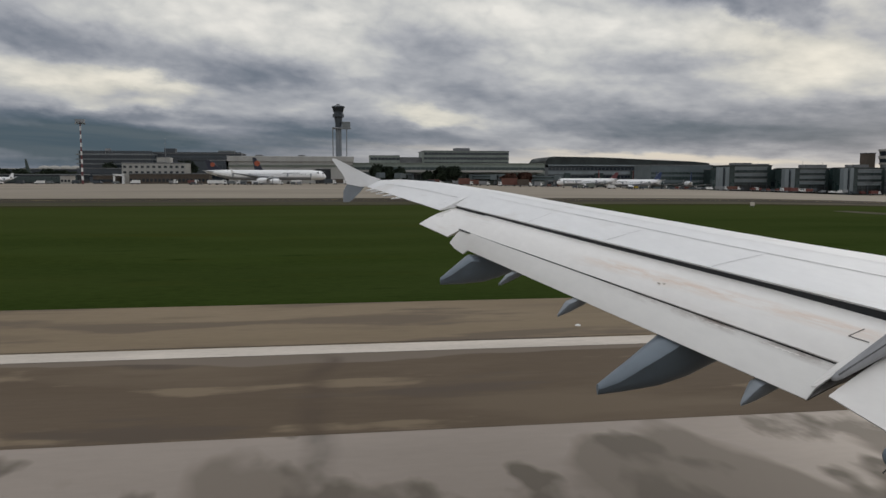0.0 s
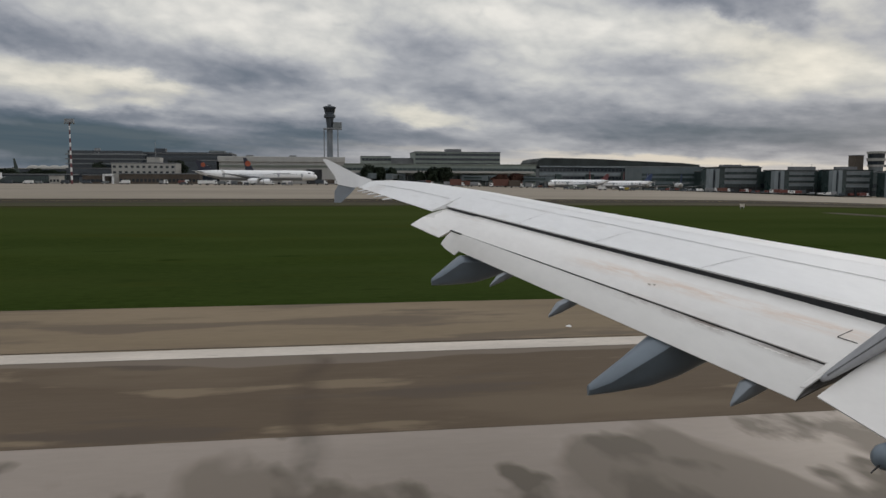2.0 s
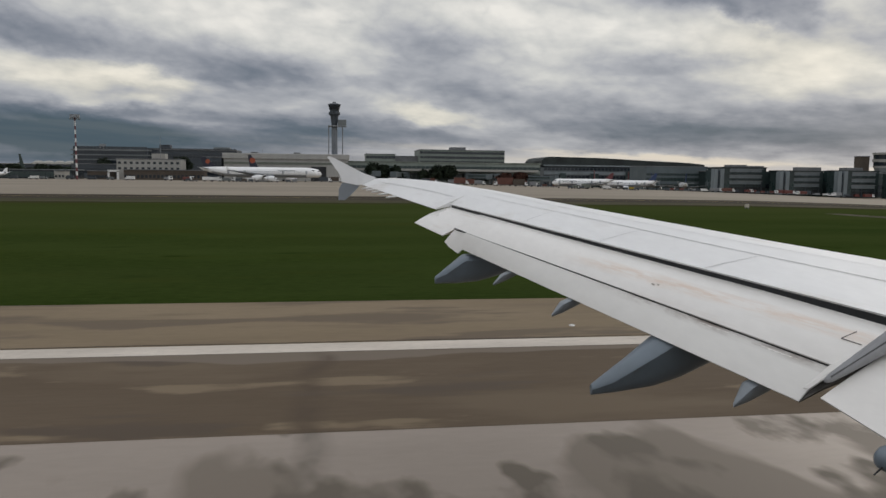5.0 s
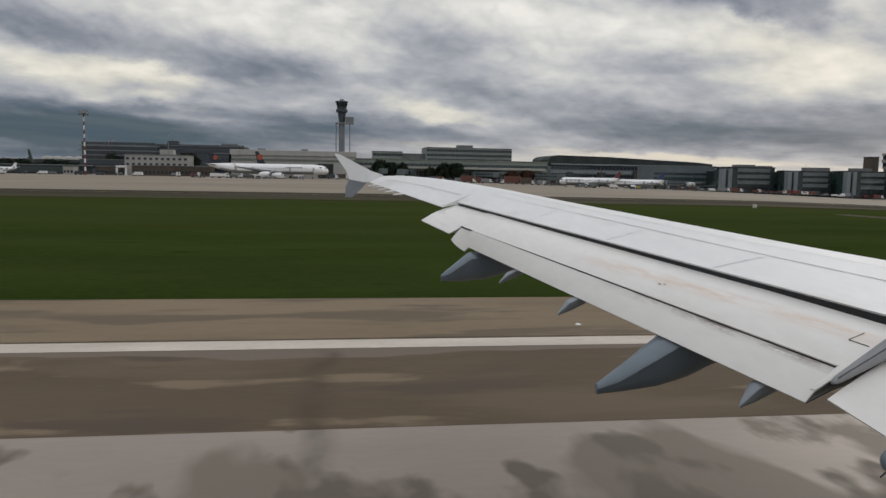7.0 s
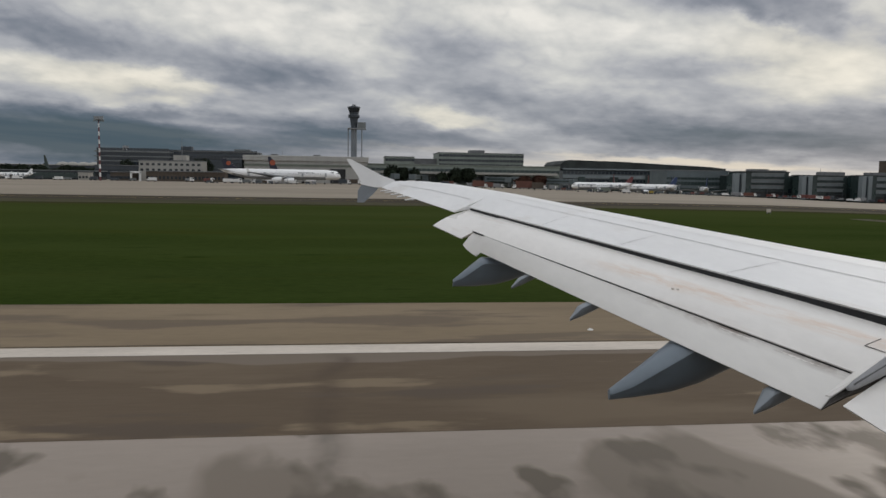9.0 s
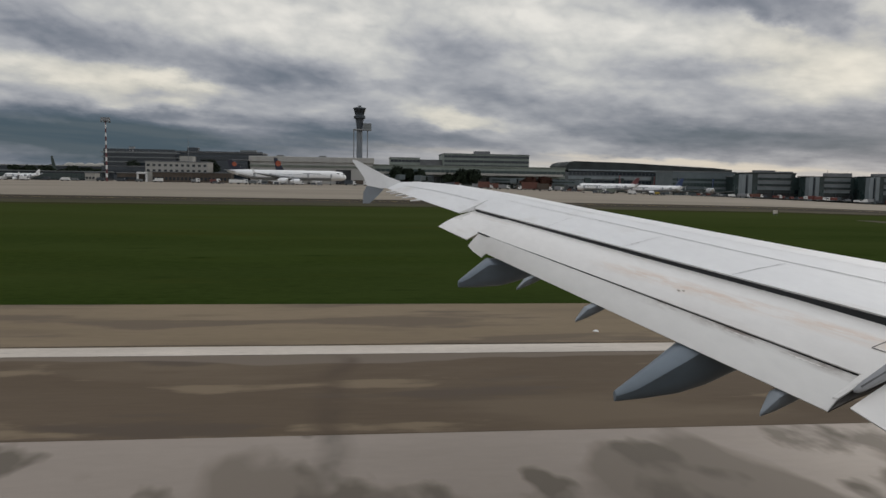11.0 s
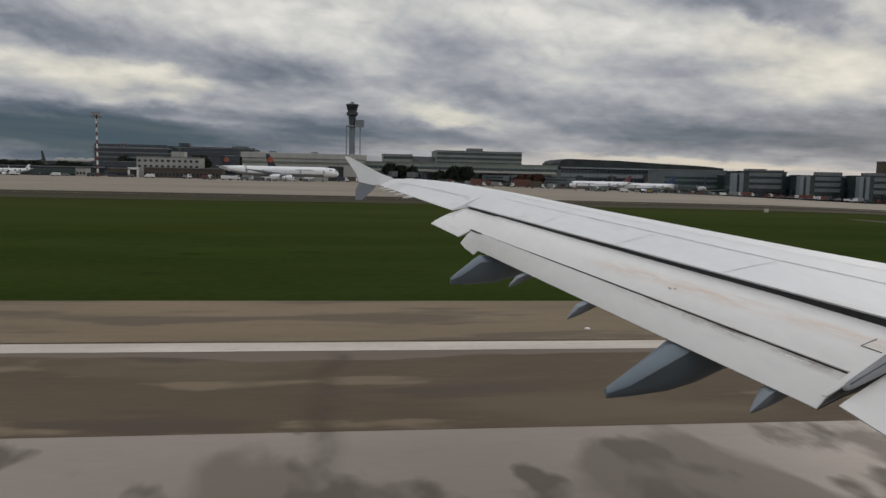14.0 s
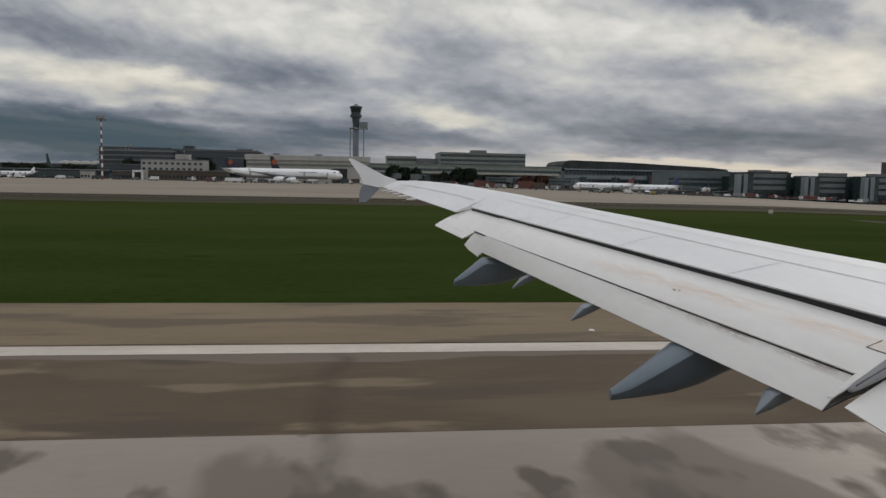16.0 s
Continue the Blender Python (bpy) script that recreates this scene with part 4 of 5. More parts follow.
# office and terminal buildings behind the wing
block("terminal_office", 63.2, 130.2, 560, 40, 25.7, "pale_green", "pale grey six-storey terminal office with window bands", storeys=((9, 10.8), (12.6, 14.4), (16.2, 18.0), (19.8, 21.6), (23.4, 25.2)), bays=24, pane=0.7)
roof_box(94.9, 575, 25.7, 12, 10, 2.4, "roof")
block("terminal_annexe", 22.0, 44.9, 568, 26, 22.1, "pale_green", "plain grey square annexe block", storeys=((14, 16), (18, 20)), bays=8)
block("plant_house", 44.1, 64.9, 575, 26, 20.9, "roof", "low dark plant house between grey blocks", storeys=((12, 14),), bays=8)
block("gate_terminal", 3.7, 148.0, 520, 30, 15.3, "pale_green", "grey-green terminal front with dark glazing", storeys=((3.5, 8.5), (11.0, 13.6)), bays=44, glass="glass_green", roof="green_roof", parapet=1.2)

def jet_bridge(x, y, run, turn):
    g = ground_z(x, y)
    root = thing("jet_bridge", (x, y, g), "pale grey passenger boarding bridge on a steel leg", "boarding bridge", "boarding bridges before the terminal")
    part("tunnel", box_bm(-1.5, 1.5, -run, 0, 4.2, 7.2, bevel=0.1), "pier_pale", root)
    part("tunnel_band", box_bm(-1.53, 1.53, -run + 1, -1, 5.4, 6.3), "glass_green", root)
    part("head", box_bm(-2.3, 2.3, -run - 4, -run, 3.9, 7.5, bevel=0.15), "pier_pale", root)
    part("leg", box_bm(-0.5, 0.5, -run + 2, -run + 3, 0.6, 4.2), "steel", root)
    part("bogie", box_bm(-1.8, 1.8, -run + 1.6, -run + 3.4, 0.0, 0.7, bevel=0.1), "tyre", root)
    part("rotunda", tube_bm((0, 0.5, -0.2), (0, 0.5, 7.8), 2.4, n=16), "pier_pale", root)
    root.rotation_euler.z = turn
    return root


for k, (x, turn) in enumerate(((14.7, 0.5), (48.3, -0.4), (93.0, 0.6), (110.8, -0.3), (137.0, 0.5))):
    jet_bridge(x, 514, 22 + 3 * (k % 3), turn)
canopy = part("terminal_canopy", box_bm(5.6, 144.1, 511, 519.6, 8.6 + ground_z(75, 520), 10.2 + ground_z(75, 520), bevel=0.1), "white_clad")
tagged(canopy, "long pale canopy along the terminal front", "canopy")

# long terminal with a dark curved roof
LX0, LX1 = 167.9, 312.0
lt = thing("long_terminal", ((LX0 + LX1) / 2, 600, ground_z(LX1, 590)), "long terminal hall with a dark curved roof and glazed front", "terminal")
lw = (LX1 - LX0) / 2
zt0, zt1 = 22.2 - ground_z(LX1, 590), 18.2 - ground_z(LX1, 590)
ridge = [(-lw, zt0 - 3.5), (-lw * 0.97, zt0 - 1.0), (-lw * 0.9, zt0 + 0.2), (-lw * 0.3, zt0 - 0.4), (lw * 0.3, zt0 * 0.45 + zt1 * 0.55), (lw * 0.8, zt1 + 0.5), (lw, zt1 - 0.8)]
part("roof", prism(ridge + [(lw, zt1 - 4.2), (-lw, zt0 - 7.2)], -14, 40), "dark_roof", lt, "dark curved roof with a pale edge", smooth=False)
part("wall", box_bm(-lw + 1, lw - 1, -10, 36, -0.4, zt1 - 4.0), "hall_wall", lt)
part("front", box_bm(-lw, lw, -20, -10, -0.4, zt1 - 5.0), "hall_wall", lt)
for r, (sill, head) in enumerate(((2.0, 5.4), (8.2, 11.0), (15.4, 17.8))):
    for i in range(44):
        x = -lw + 2 * lw * (i + 0.5) / 44
        if r == 0 and i == 0:
            pm = part("window", box_bm(-1.05, 1.05, -0.15, 0.05, 0, 1.0), "glass", lt)
            ob = pm
        else:
            ob = new("window", pm.data)
            ob.parent = lt
        ob.location, ob.scale = (x, -20, sill), (lw / 44 / 1.25, 1, head - sill)
for z, h in ((6.2, 1.3), (11.8, 2.6), (18.6, 1.2)):
    part("storey_band", box_bm(-lw, lw, -20.6, -20, z, z + h, bevel=0.05), "band_pale", lt)
for k, w in ((-0.78, 5), (-0.40, 7), (0.02, 6), (0.36, 8), (0.72, 6)):
    part("glazed_bay", box_bm(k * lw - w / 2, k * lw + w / 2, -22.0, -20, -0.3, 13.0 + 2.0 * (k > 0), bevel=0.05), "glass_green", lt)

# piers: glazed three-storey gate houses between pale stair towers
def gate_house(x0, x1, y, top, name="gate_house"):
    g = ground_z((x0 + x1) / 2, y)
    w, h = x1 - x0, top - g
    root = thing(name, ((x0 + x1) / 2, y + 10, g), "three-storey glazed gate house with pale storey bands", "terminal", "gate houses along the pier")
    part("body", box_bm(-w / 2, w / 2, -9, 12, -0.3, h), "glass_green", root)
    part("roof", box_bm(-w / 2 - 0.4, w / 2 + 0.4, -9.6, 12.4, h, h + 0.6, bevel=0.06), "dark_roof", root)
    a, b = -w * 0.36, w * 0.38
    heights = (0.34, 0.58, 0.83)
    for z in heights:
        part("storey_band", box_bm(a, b, -9.9, -9.0, h * z, h * (z + 0.125), bevel=0.05), "band_pale", root)
        part("sun_blade", box_bm(a - 0.3, b + 0.3, -10.6, -9.9, h * (z + 0.118), h * (z + 0.14)), "steel", root)
    n = 9
    for z in heights:
        for i in range(n):
            x = a + (b - a) * (i + 0.5) / n
            part("mullion", box_bm(x - 0.08, x + 0.08, -9.2, -9.0, h * (z - 0.125), h * z), "dark_clad", root)
    # near-black panel in place of the shadow and clutter along the base
    part("undercroft", box_bm(-w * 0.45, w * 0.48, -9.3, -9.0, 0, h * 0.22), "dark_opening", root)
    for x in (a, (a + b) / 2, b):
        part("column", tube_bm((x, -9.8, -0.2), (x, -9.8, h * 0.34), 0.3, n=8), "dark_clad", root)
    return root


def stair_tower(x, y, top):
    g = ground_z(x, y)
    h = top - g
    root = thing("stair_tower", (x, y, g), "pier stair tower of two pale slabs with dark glass between", "terminal", "stair towers along the pier")
    part("core", box_bm(-3.6, 3.4, -2.6, 8, -0.3, h - 0.5), "glass_green", root)
    part("slab", box_bm(-4.0, -1.1, -4, 0, -0.3, h, bevel=0.08), "band_pale", root)
    part("slab", box_bm(0.6, 3.4, -4, 0, -0.3, h + 0.2, bevel=0.08), "band_pale", root)
    part("slot", box_bm(-1.1, 0.6, -2.9, -2.6, 1, h - 1.2), "glass", root)
    part("return_wall", box_bm(3.4, 9.5, 0, 8, -0.3, h + 0.4), "glass_green", root)
    part("cap", box_bm(-3.9, 9.7, -0.4, 8.3, h + 0.4, h + 0.8), "dark_roof", root)
    return root


PY = 470
xs = (255.0, 301.6, 343.8, 385.7)
tops = (11.9, 10.8, 11.3, 10.3)
for i, (x, top) in enumerate(zip(xs, tops)):
    stair_tower(x, PY - 2 * i - 8, top)
    if i < 3:
        gate_house(x + 9.5, xs[i + 1] - 4.5, PY - 2 * i, top + (0.3 if i else 1.2))
for x, y, z, w, h in ((278.8, 480, tops[0] + 1.0, 12, 2.4), (293.6, 480, tops[0] + 1.0, 9, 1.8), (332.8, 478, tops[1] + 0.8, 16, 2.6), (365.9, 476, tops[2] + 0.8, 12, 2.2)):
    roof_box(x, y, z, w, 9, h, "roof")
block("pier_spine", 262.2, 452.1, 488, 20, 11.0, "glass_green", "dark glazed spine of the pier behind its gate houses", storeys=((3, 6), (8, 11)), bays=60, glass="glass")
block("pier_root", 221.5, 268.7, 500, 30, 14.2, "pier_pale", "grey pier building beside the long terminal", storeys=((2, 5), (7, 9.4), (11, 12.6)), bays=18, glass="glass_green")

# the old tower further along
ox, oy = 426.4, 520
old = thing("old_tower", (ox, oy, ground_z(ox, oy)), "squat white old control tower with dark window bands", "control tower")
oh = 27.3 - ground_z(ox, oy)
for r, z0, z1, m, nm in ((5.0, -0.3, oh - 12, "grey_clad", "shaft"), (6.0, oh - 12, oh - 10.4, "white_clad", "lower_ring"), (5.8, oh - 10.4, oh - 7.4, "glass", "lower_cab"), (6.6, oh - 7.4, oh - 5.2, "white_clad", "upper_ring"), (6.0, oh - 5.2, oh - 1.6, "glass", "upper_cab"), (6.8, oh - 1.6, oh, "white_clad", "cab_roof")):
    part(nm, tube_bm((0, 0, z0), (0, 0, z1), r, r * 1.04, n=12), m, old)
block("brown_stack", 409.8, 417.0, 522, 8, 24.6, "brick", "plain brown brick stack beside the old tower")


# the end of the pier beyond the old tower
block("pier_end", 436, 482, 500, 22, 12.4, "pier_pale", "plain slate-grey end block of the pier", storeys=((2, 5), (7, 9.4)), bays=14, glass="glass_green")
block("pier_tail", 482, 512, 506, 18, 9.6, "hall_wall", "low dark tail building of the pier", storeys=((2, 4.5),), bays=9, glass="glass_green")
block("long_low_hall", 560, 780, 600, 30, 4.5, "white_clad", "long low off-white hall far along the apron", storeys=((1.0, 3.0),), bays=40)
lattice = thing("lattice_tower", (497, 520, ground_z(497, 520)), "short grey steel lattice tower", "tower")
for a in (-2.2, 2.2):
    for b in (-2.2, 2.2):
        part("post", tube_bm((a, b, -0.2), (a, b, 22), 0.18, n=6), "steel", lattice)
for k in range(5):
    part("frame", box_bm(-2.4, 2.4, -2.4, 2.4, 4.2 * k + 3.8, 4.2 * k + 4.1), "steel", lattice)
    part("brace", tube_bm((-2.2, -2.2, 4.2 * k), (2.2, -2.2, 4.2 * k + 4.0), 0.1, n=5), "steel", lattice)


# ------------------------------------------------------------------ masts
def light_mast(x, y, top, name="light_mast"):
    g = ground_z(x, y)
    h = top - g
    root = thing(name, (x, y, g), "red and white banded apron floodlight mast", "light mast", "apron floodlight masts")
    n = 15
    for i in range(n):
        z0, z1 = h * i / n - (0.2 if i == 0 else 0), h * (i + 1) / n
        part("mast_band", tube_bm((0, 0, z0), (0, 0, z1), 0.55 - 0.25 * i / n, 0.55 - 0.25 * (i + 1) / n, n=10), "white_paint" if i % 2 else "mast_red", root)
    part("head_ring", tube_bm((0, 0, h - 0.3), (0, 0, h + 0.2), 2.3, n=16), "steel", root)
    part("head_frame", box_bm(-2.5, 2.5, -0.3, 0.3, h + 0.2, h + 1.6), "steel", root)
    for k in range(8):
        a = 2 * math.pi * k / 8
        fl = part("floodlight", box_bm(-0.4, 0.4, -0.25, 0.25, -0.4, 0.4, bevel=0.05), "grey_clad", root)
        fl.location, fl.rotation_euler = (2.4 * math.cos(a), 2.4 * math.sin(a), h - 0.8), (0.5, 0, a)
    return root


light_mast(-143.5, 430, 35.3)
light_mast(-339.0, 425, 34)


def flood_post(x, y, top):
    """A plain grey pole with a square floodlight head."""
    g = ground_z(x, y)
    root = thing("floodlight_post", (x, y, g), "slim grey floodlight post with a square head", "light mast", "floodlight posts on the pier")
    part("pole", tube_bm((0, 0, -0.2), (0, 0, top - g), 0.22, 0.12, n=8), "steel", root)
    part("head", box_bm(-1.1, 1.1, -0.4, 0.4, top - g - 0.4, top - g + 1.4, bevel=0.08), "dark_clad", root)


for x, top in ((412, 15.0), (456, 17.0), (480, 17.5)):
    flood_post(x, 492, top)
for px_x, y, top in ((291.7, 486, 15.5), (329.2, 484, 16.5), (344.8, 484, 16.0), (11.3, 760, 26), (15.9, 760, 24), (-51.4, 520, 23)):
    pl = part("lamp_post", tube_bm((0, 0, -0.2), (0, 0, top - ground_z(px_x, y)), 0.16, 0.09, n=6), "steel")
    pl.location = (px_x, y, ground_z(px_x, y))
    tagged(pl, "thin grey lamp post behind the apron", "lamp post", "lamp posts behind the apron")


# ------------------------------------------------------------------ parked airliners
def airliner(name, x_nose, x_tail, y, d, span, tail_top, tail_mat, disc, engines, label, group="parked airliners", wing_out=True):
    """An airliner side-on to the runway. The nose points from x_tail to x_nose."""
    g = ground_z((x_nose + x_tail) / 2, y)
    length, way = abs(x_nose - x_tail), 1 if x_nose > x_tail else -1
    root = thing(name, ((x_nose + x_tail) / 2, y, g), label, "aircraft", group)
    zc = d * 0.92
    prof = ((-0.5, 0.06, 0.36), (-0.47, 0.16, 0.30), (-0.40, 0.31, 0.19), (-0.30, 0.45, 0.06), (-0.22, 0.5, 0), (0.40, 0.5, 0), (0.44, 0.46, -0.02), (0.47, 0.36, -0.07), (0.49, 0.2, -0.12), (0.5, 0.05, -0.15))
    part("fuselage", loft([[(way * s * length, d * r * math.cos(2 * math.pi * i / 24), zc + d * up_ + d * r * math.sin(2 * math.pi * i / 24)) for i in range(24)] for s, r, up_ in prof]), "plane_white", root, smooth=True)
    # the shadow band on the lower fuselage, laid on as a grey skin
    arc = [radians(205 + 130 * i / 12) for i in range(13)]
    part("belly", loft([[(way * s * length, 1.006 * d * r * math.cos(a), zc + d * up_ + 1.006 * d * r * math.sin(a)) for a in arc] for s, r, up_ in prof[2:6]]), "belly_shade", root, smooth=True)
    L = length * way
    ft = zc + d * 0.30
    fin_o = [(-0.335 * L, ft), (-0.455 * L, tail_top), (-0.50 * L, tail_top), (-0.465 * L, ft + 0.4)]
    finp = part("tail_fin", prism(fin_o, -0.22, 0.22), tail_mat, root)
    if disc:
        r = (tail_top - ft) * 0.19
        part("fin_disc", tube_bm((-0.435 * L, -0.3, ft + (tail_top - ft) * 0.62), (-0.435 * L, 0.3, ft + (tail_top - ft) * 0.62), r, n=24), "orange", finp, "plain orange disc on the fin")
    for s in (-1, 1):
        part("tailplane", loft([[(-0.42 * L, s * 0.8, ft + 0.2), (-0.475 * L, s * 0.8, ft + 0.2), (-0.475 * L, s * 0.8, ft), (-0.42 * L, s * 0.8, ft)], [(-0.48 * L, s * span * 0.16, ft + 0.8), (-0.50 * L, s * span * 0.16, ft + 0.8), (-0.50 * L, s * span * 0.16, ft + 0.7), (-0.48 * L, s * span * 0.16, ft + 0.7)]]), "plane_grey", root)
        zw = zc - 0.32 * d
        tipx = -0.21 * L
        # the whole wing takes the underside's shaded colour
        part("wing", loft([[(0.13 * L, s * d * 0.4, zw + 0.3), (-0.06 * L, s * d * 0.4, zw + 0.2), (-0.06 * L, s * d * 0.4, zw), (0.13 * L, s * d * 0.4, zw - 0.9)], [(tipx + 0.03 * L, s * span / 2, zw + span * 0.045), (tipx, s * span / 2, zw + span * 0.045), (tipx, s * span / 2, zw + span * 0.043), (tipx + 0.03 * L, s * span / 2, zw + span * 0.04)]]), "shaded_wing", root)
        part("winglet", prism([(tipx + 0.03 * L, zw + span * 0.045), (tipx, zw + span * 0.045), (tipx - 0.012 * L, zw + span * 0.045 + 2.0), (tipx, zw + span * 0.045 + 2.0)], s * span / 2 - 0.08, s * span / 2 + 0.08), "plane_white", root)
        for k in range(engines):
            ey = s * span * (0.155 if k == 0 else 0.30)
            ex = L * (0.10 if k == 0 else 0.01)
            er, el = d * 0.25, d * 0.85
            ez = zw - 0.28 * d + (0.5 if k else 0)
            en = part("engine", loft([[(ex + way * q * el, ey + er * rr * math.cos(2 * math.pi * i / 18), ez + er * rr * math.sin(2 * math.pi * i / 18)) for i in range(18)] for q, rr in ((-0.6, 0.55), (-0.35, 0.8), (0, 1.0), (0.35, 1.02), (0.5, 0.88))]), "plane_white", root, smooth=True)
            part("intake", tube_bm((ex + way * 0.46 * el, ey, ez), (ex + way * 0.53 * el, ey, ez), er * 0.78, n=16), "dark_opening", en)
            part("pylon", box_bm(ex - el * 0.4, ex + el * 0.35, ey - 0.15, ey + 0.15, ez + er * 0.8, zw + 0.5), "plane_grey", en)
        part("main_gear", tube_bm((-0.02 * L, s * d * 0.75, 0.5), (-0.02 * L, s * d * 0.75, zw), 0.18, n=8), "steel", root)
        part("wheel", tube_bm((-0.02 * L, s * d * 0.75 - 0.5, 0.58), (-0.02 * L, s * d * 0.75 + 0.5, 0.58), 0.6, n=18), "tyre", root)
    part("nose_gear", tube_bm((0.39 * L, 0, 0.4), (0.39 * L, 0, zc - d * 0.4), 0.14, n=8), "steel", root)
    part("wheel", tube_bm((0.39 * L, -0.3, 0.42), (0.39 * L, 0.3, 0.42), 0.44, n=16), "tyre", root)
    part("cockpit_window", box_bm(0.452 * L - 1.1, 0.452 * L + 1.1, -d * 0.33, d * 0.33, zc + d * 0.17, zc + d * 0.27), "glass", root)
    win = None
    n = int(length * 0.62 / 1.05)
    for i in range(n):
        x = (-0.27 + 0.64 * i / n) * L
        if win is None:
            win = part("cabin_window", box_bm(-0.14, 0.14, -0.05, 0.05, -0.2, 0.2), "glass", root)
            ob = win
        else:
            ob = new("cabin_window", win.data)
            ob.parent = root
        ob.location = (x, -d * 0.495, zc + d * 0.08)
    for s in (0.40, 0.2, -0.12, -0.26):
        part("door", box_bm(s * L - 0.5, s * L + 0.5, -d * 0.503, -d * 0.44, zc - 0.9, zc + 0.9), "plane_grey", root)
    part("title_bar", box_bm(0.24 * L - 5.2, 0.24 * L + 4.2, -d * 0.488, -d * 0.40, zc + d * 0.17, zc + d * 0.21), "navy", root)
    return root


airliner("parked_airliner", -10.7, -74.6, 415, 5.64, 60.3, 14.3 - ground_z(-42.6, 415), "navy", True, 2, "white four-engined airliner with a navy fin parked on the apron")
airliner("parked_airliner", -9.6, -53.5, 452, 5.64, 60.3, 16.7 - ground_z(-31.6, 452), "navy", True, 1, "white twin-engined airliner with a navy fin parked behind another")
airliner("parked_airliner", 121.0, 157.6, 400, 3.95, 34, 7.9 - ground_z(139.3, 400), "redtail", False, 1, "white narrow airliner with a red fin at the gate")
airliner("parked_airliner", 151.9, 187.7, 408, 3.95, 34, 8.1 - ground_z(169.8, 408), "bluetail", False, 1, "white narrow airliner with a blue fin at the gate")
for px_x, y, fin_mat, turn, lab in ((174.8, 474, "redtail", 1.1, "white airliner with a red fin nosed in to the terminal"), (197.6, 478, "redtail", 1.25, "white airliner with a dull red fin nosed in to the terminal"), (215.7, 476, "bluetail", 1.1, "white airliner with a blue fin nosed in to the terminal"), (239.5, 478, "bluetail", 1.2, "white airliner with a dark blue fin nosed in to the terminal")):
    airliner("parked_airliner", px_x + 17, px_x - 17, y, 3.95, 34, 11.8, fin_mat, False, 1, lab).rotation_euler.z = turn
airliner("parked_airliner", 430.0, 404.0, 432, 2.9, 27, 7.0, "plane_white", False, 1, "small white jet parked beyond the old tower")
airliner("parked_airliner", -262.0, -299.0, 742, 3.95, 34, 22.2 - ground_z(-280, 742), "greentail", False, 1, "white airliner with a dark green fin behind the far hall")
for x in (-301, -345, -392, -438):
    airliner("parked_airliner", x + 13, x - 13, 442, 2.9, 27, 7.4, "plane_white", False, 1, "white regional airliner in a row before the low hall")
airliner("parked_airliner", -203.4, -183.4, 440, 2.7, 26, 6.2, "plane_white", False, 1, "small white regional airliner by the low hall")
airliner("parked_airliner", -257.3, -230.8, 440, 3.6, 30, 8.6, "plane_white", False, 1, "white regional airliner parked by the low hall")


# ------------------------------------------------------------------ apron vehicles
def van(x, y, length, h, paint, label, cab_way=1, group="apron vehicles"):
    g = ground_z(x, y)
    root = thing("van", (x, y, g), label, "vehicle", group)
    o = [(-0.5, 0.28), (0.5, 0.28), (0.5, 0.55), (0.40, 0.62), (0.32, 1.0), (-0.49, 1.0)]
    bm = prism([(cab_way * a * length, b * h) for a, b in o], -1.0, 1.0)
    bmesh.ops.bevel(bm, geom=bm.edges[:], offset=0.06, segments=2, affect="EDGES")
    body = part("body", bm, paint, root)
    part("windscreen", prism([(cab_way * 0.405 * length, 0.64 * h), (cab_way * 0.335 * length, 0.95 * h), (cab_way * 0.30 * length, 0.95 * h), (cab_way * 0.30 * length, 0.64 * h)], -1.02, 1.02), "glass", body)
    for a in (-0.3, 0.32):
        for s in (-0.9, 0.9):
            part("wheel", tube_bm((a * length, s - 0.12, 0.36), (a * length, s + 0.12, 0.36), 0.36, n=14), "tyre", root)
    return root


def truck(x, y, length, h, load, label, way=1):
    g = ground_z(x, y)
    root = thing("truck", (x, y, g), label, "vehicle", "apron vehicles")
    part("chassis", box_bm(-length / 2, length / 2, -1.0, 1.0, 0.55, 0.85), "steel", root)
    part("cargo_box", box_bm(-length / 2, length / 2 - 2.0, -1.2, 1.2, 0.85, h, bevel=0.06), load, root)
    c = part("cab", prism([(length / 2 - 1.9, 0.6), (length / 2, 0.6), (length / 2, 1.5), (length / 2 - 0.35, 2.5), (length / 2 - 1.9, 2.6)], -1.1, 1.1), "white_paint", root)
    part("windscreen", box_bm(length / 2 - 0.9, length / 2 - 0.12, -1.12, 1.12, 1.6, 2.2), "glass", c)
    for a in (-0.33, 0.36):
        for s in (-0.95, 0.95):
            part("wheel", tube_bm((a * length, s - 0.15, 0.48), (a * length, s + 0.15, 0.48), 0.48, n=14), "tyre", root)
    if way < 0:
        root.rotation_euler.z = math.pi
    return root


for px_x, y, ln, h, paint, way in ((-112.9, 420, 5.2, 2.3, "white_paint", -1), (-67.2, 395, 5.4, 2.4, "white_paint", 1), (-57.4, 392, 4.6, 2.0, "grey_clad", 1), (-45.6, 388, 5.0, 2.1, "white_paint", -1), (-33.6, 400, 4.6, 1.9, "white_paint", 1),
                                   (-185.4, 425, 5.0, 2.2, "white_paint", 1), (-166.1, 430, 5.0, 2.0, "white_paint", -1), (234.9, 440, 4.6, 2.0, "white_paint", 1), (322.8, 436, 4.8, 2.0, "white_paint", -1), (150.5, 392, 5.0, 2.2, "white_paint", 1)):
    van(px_x, y, ln, h, paint, "white apron service van" if paint == "white_paint" else "light grey apron service van", way)
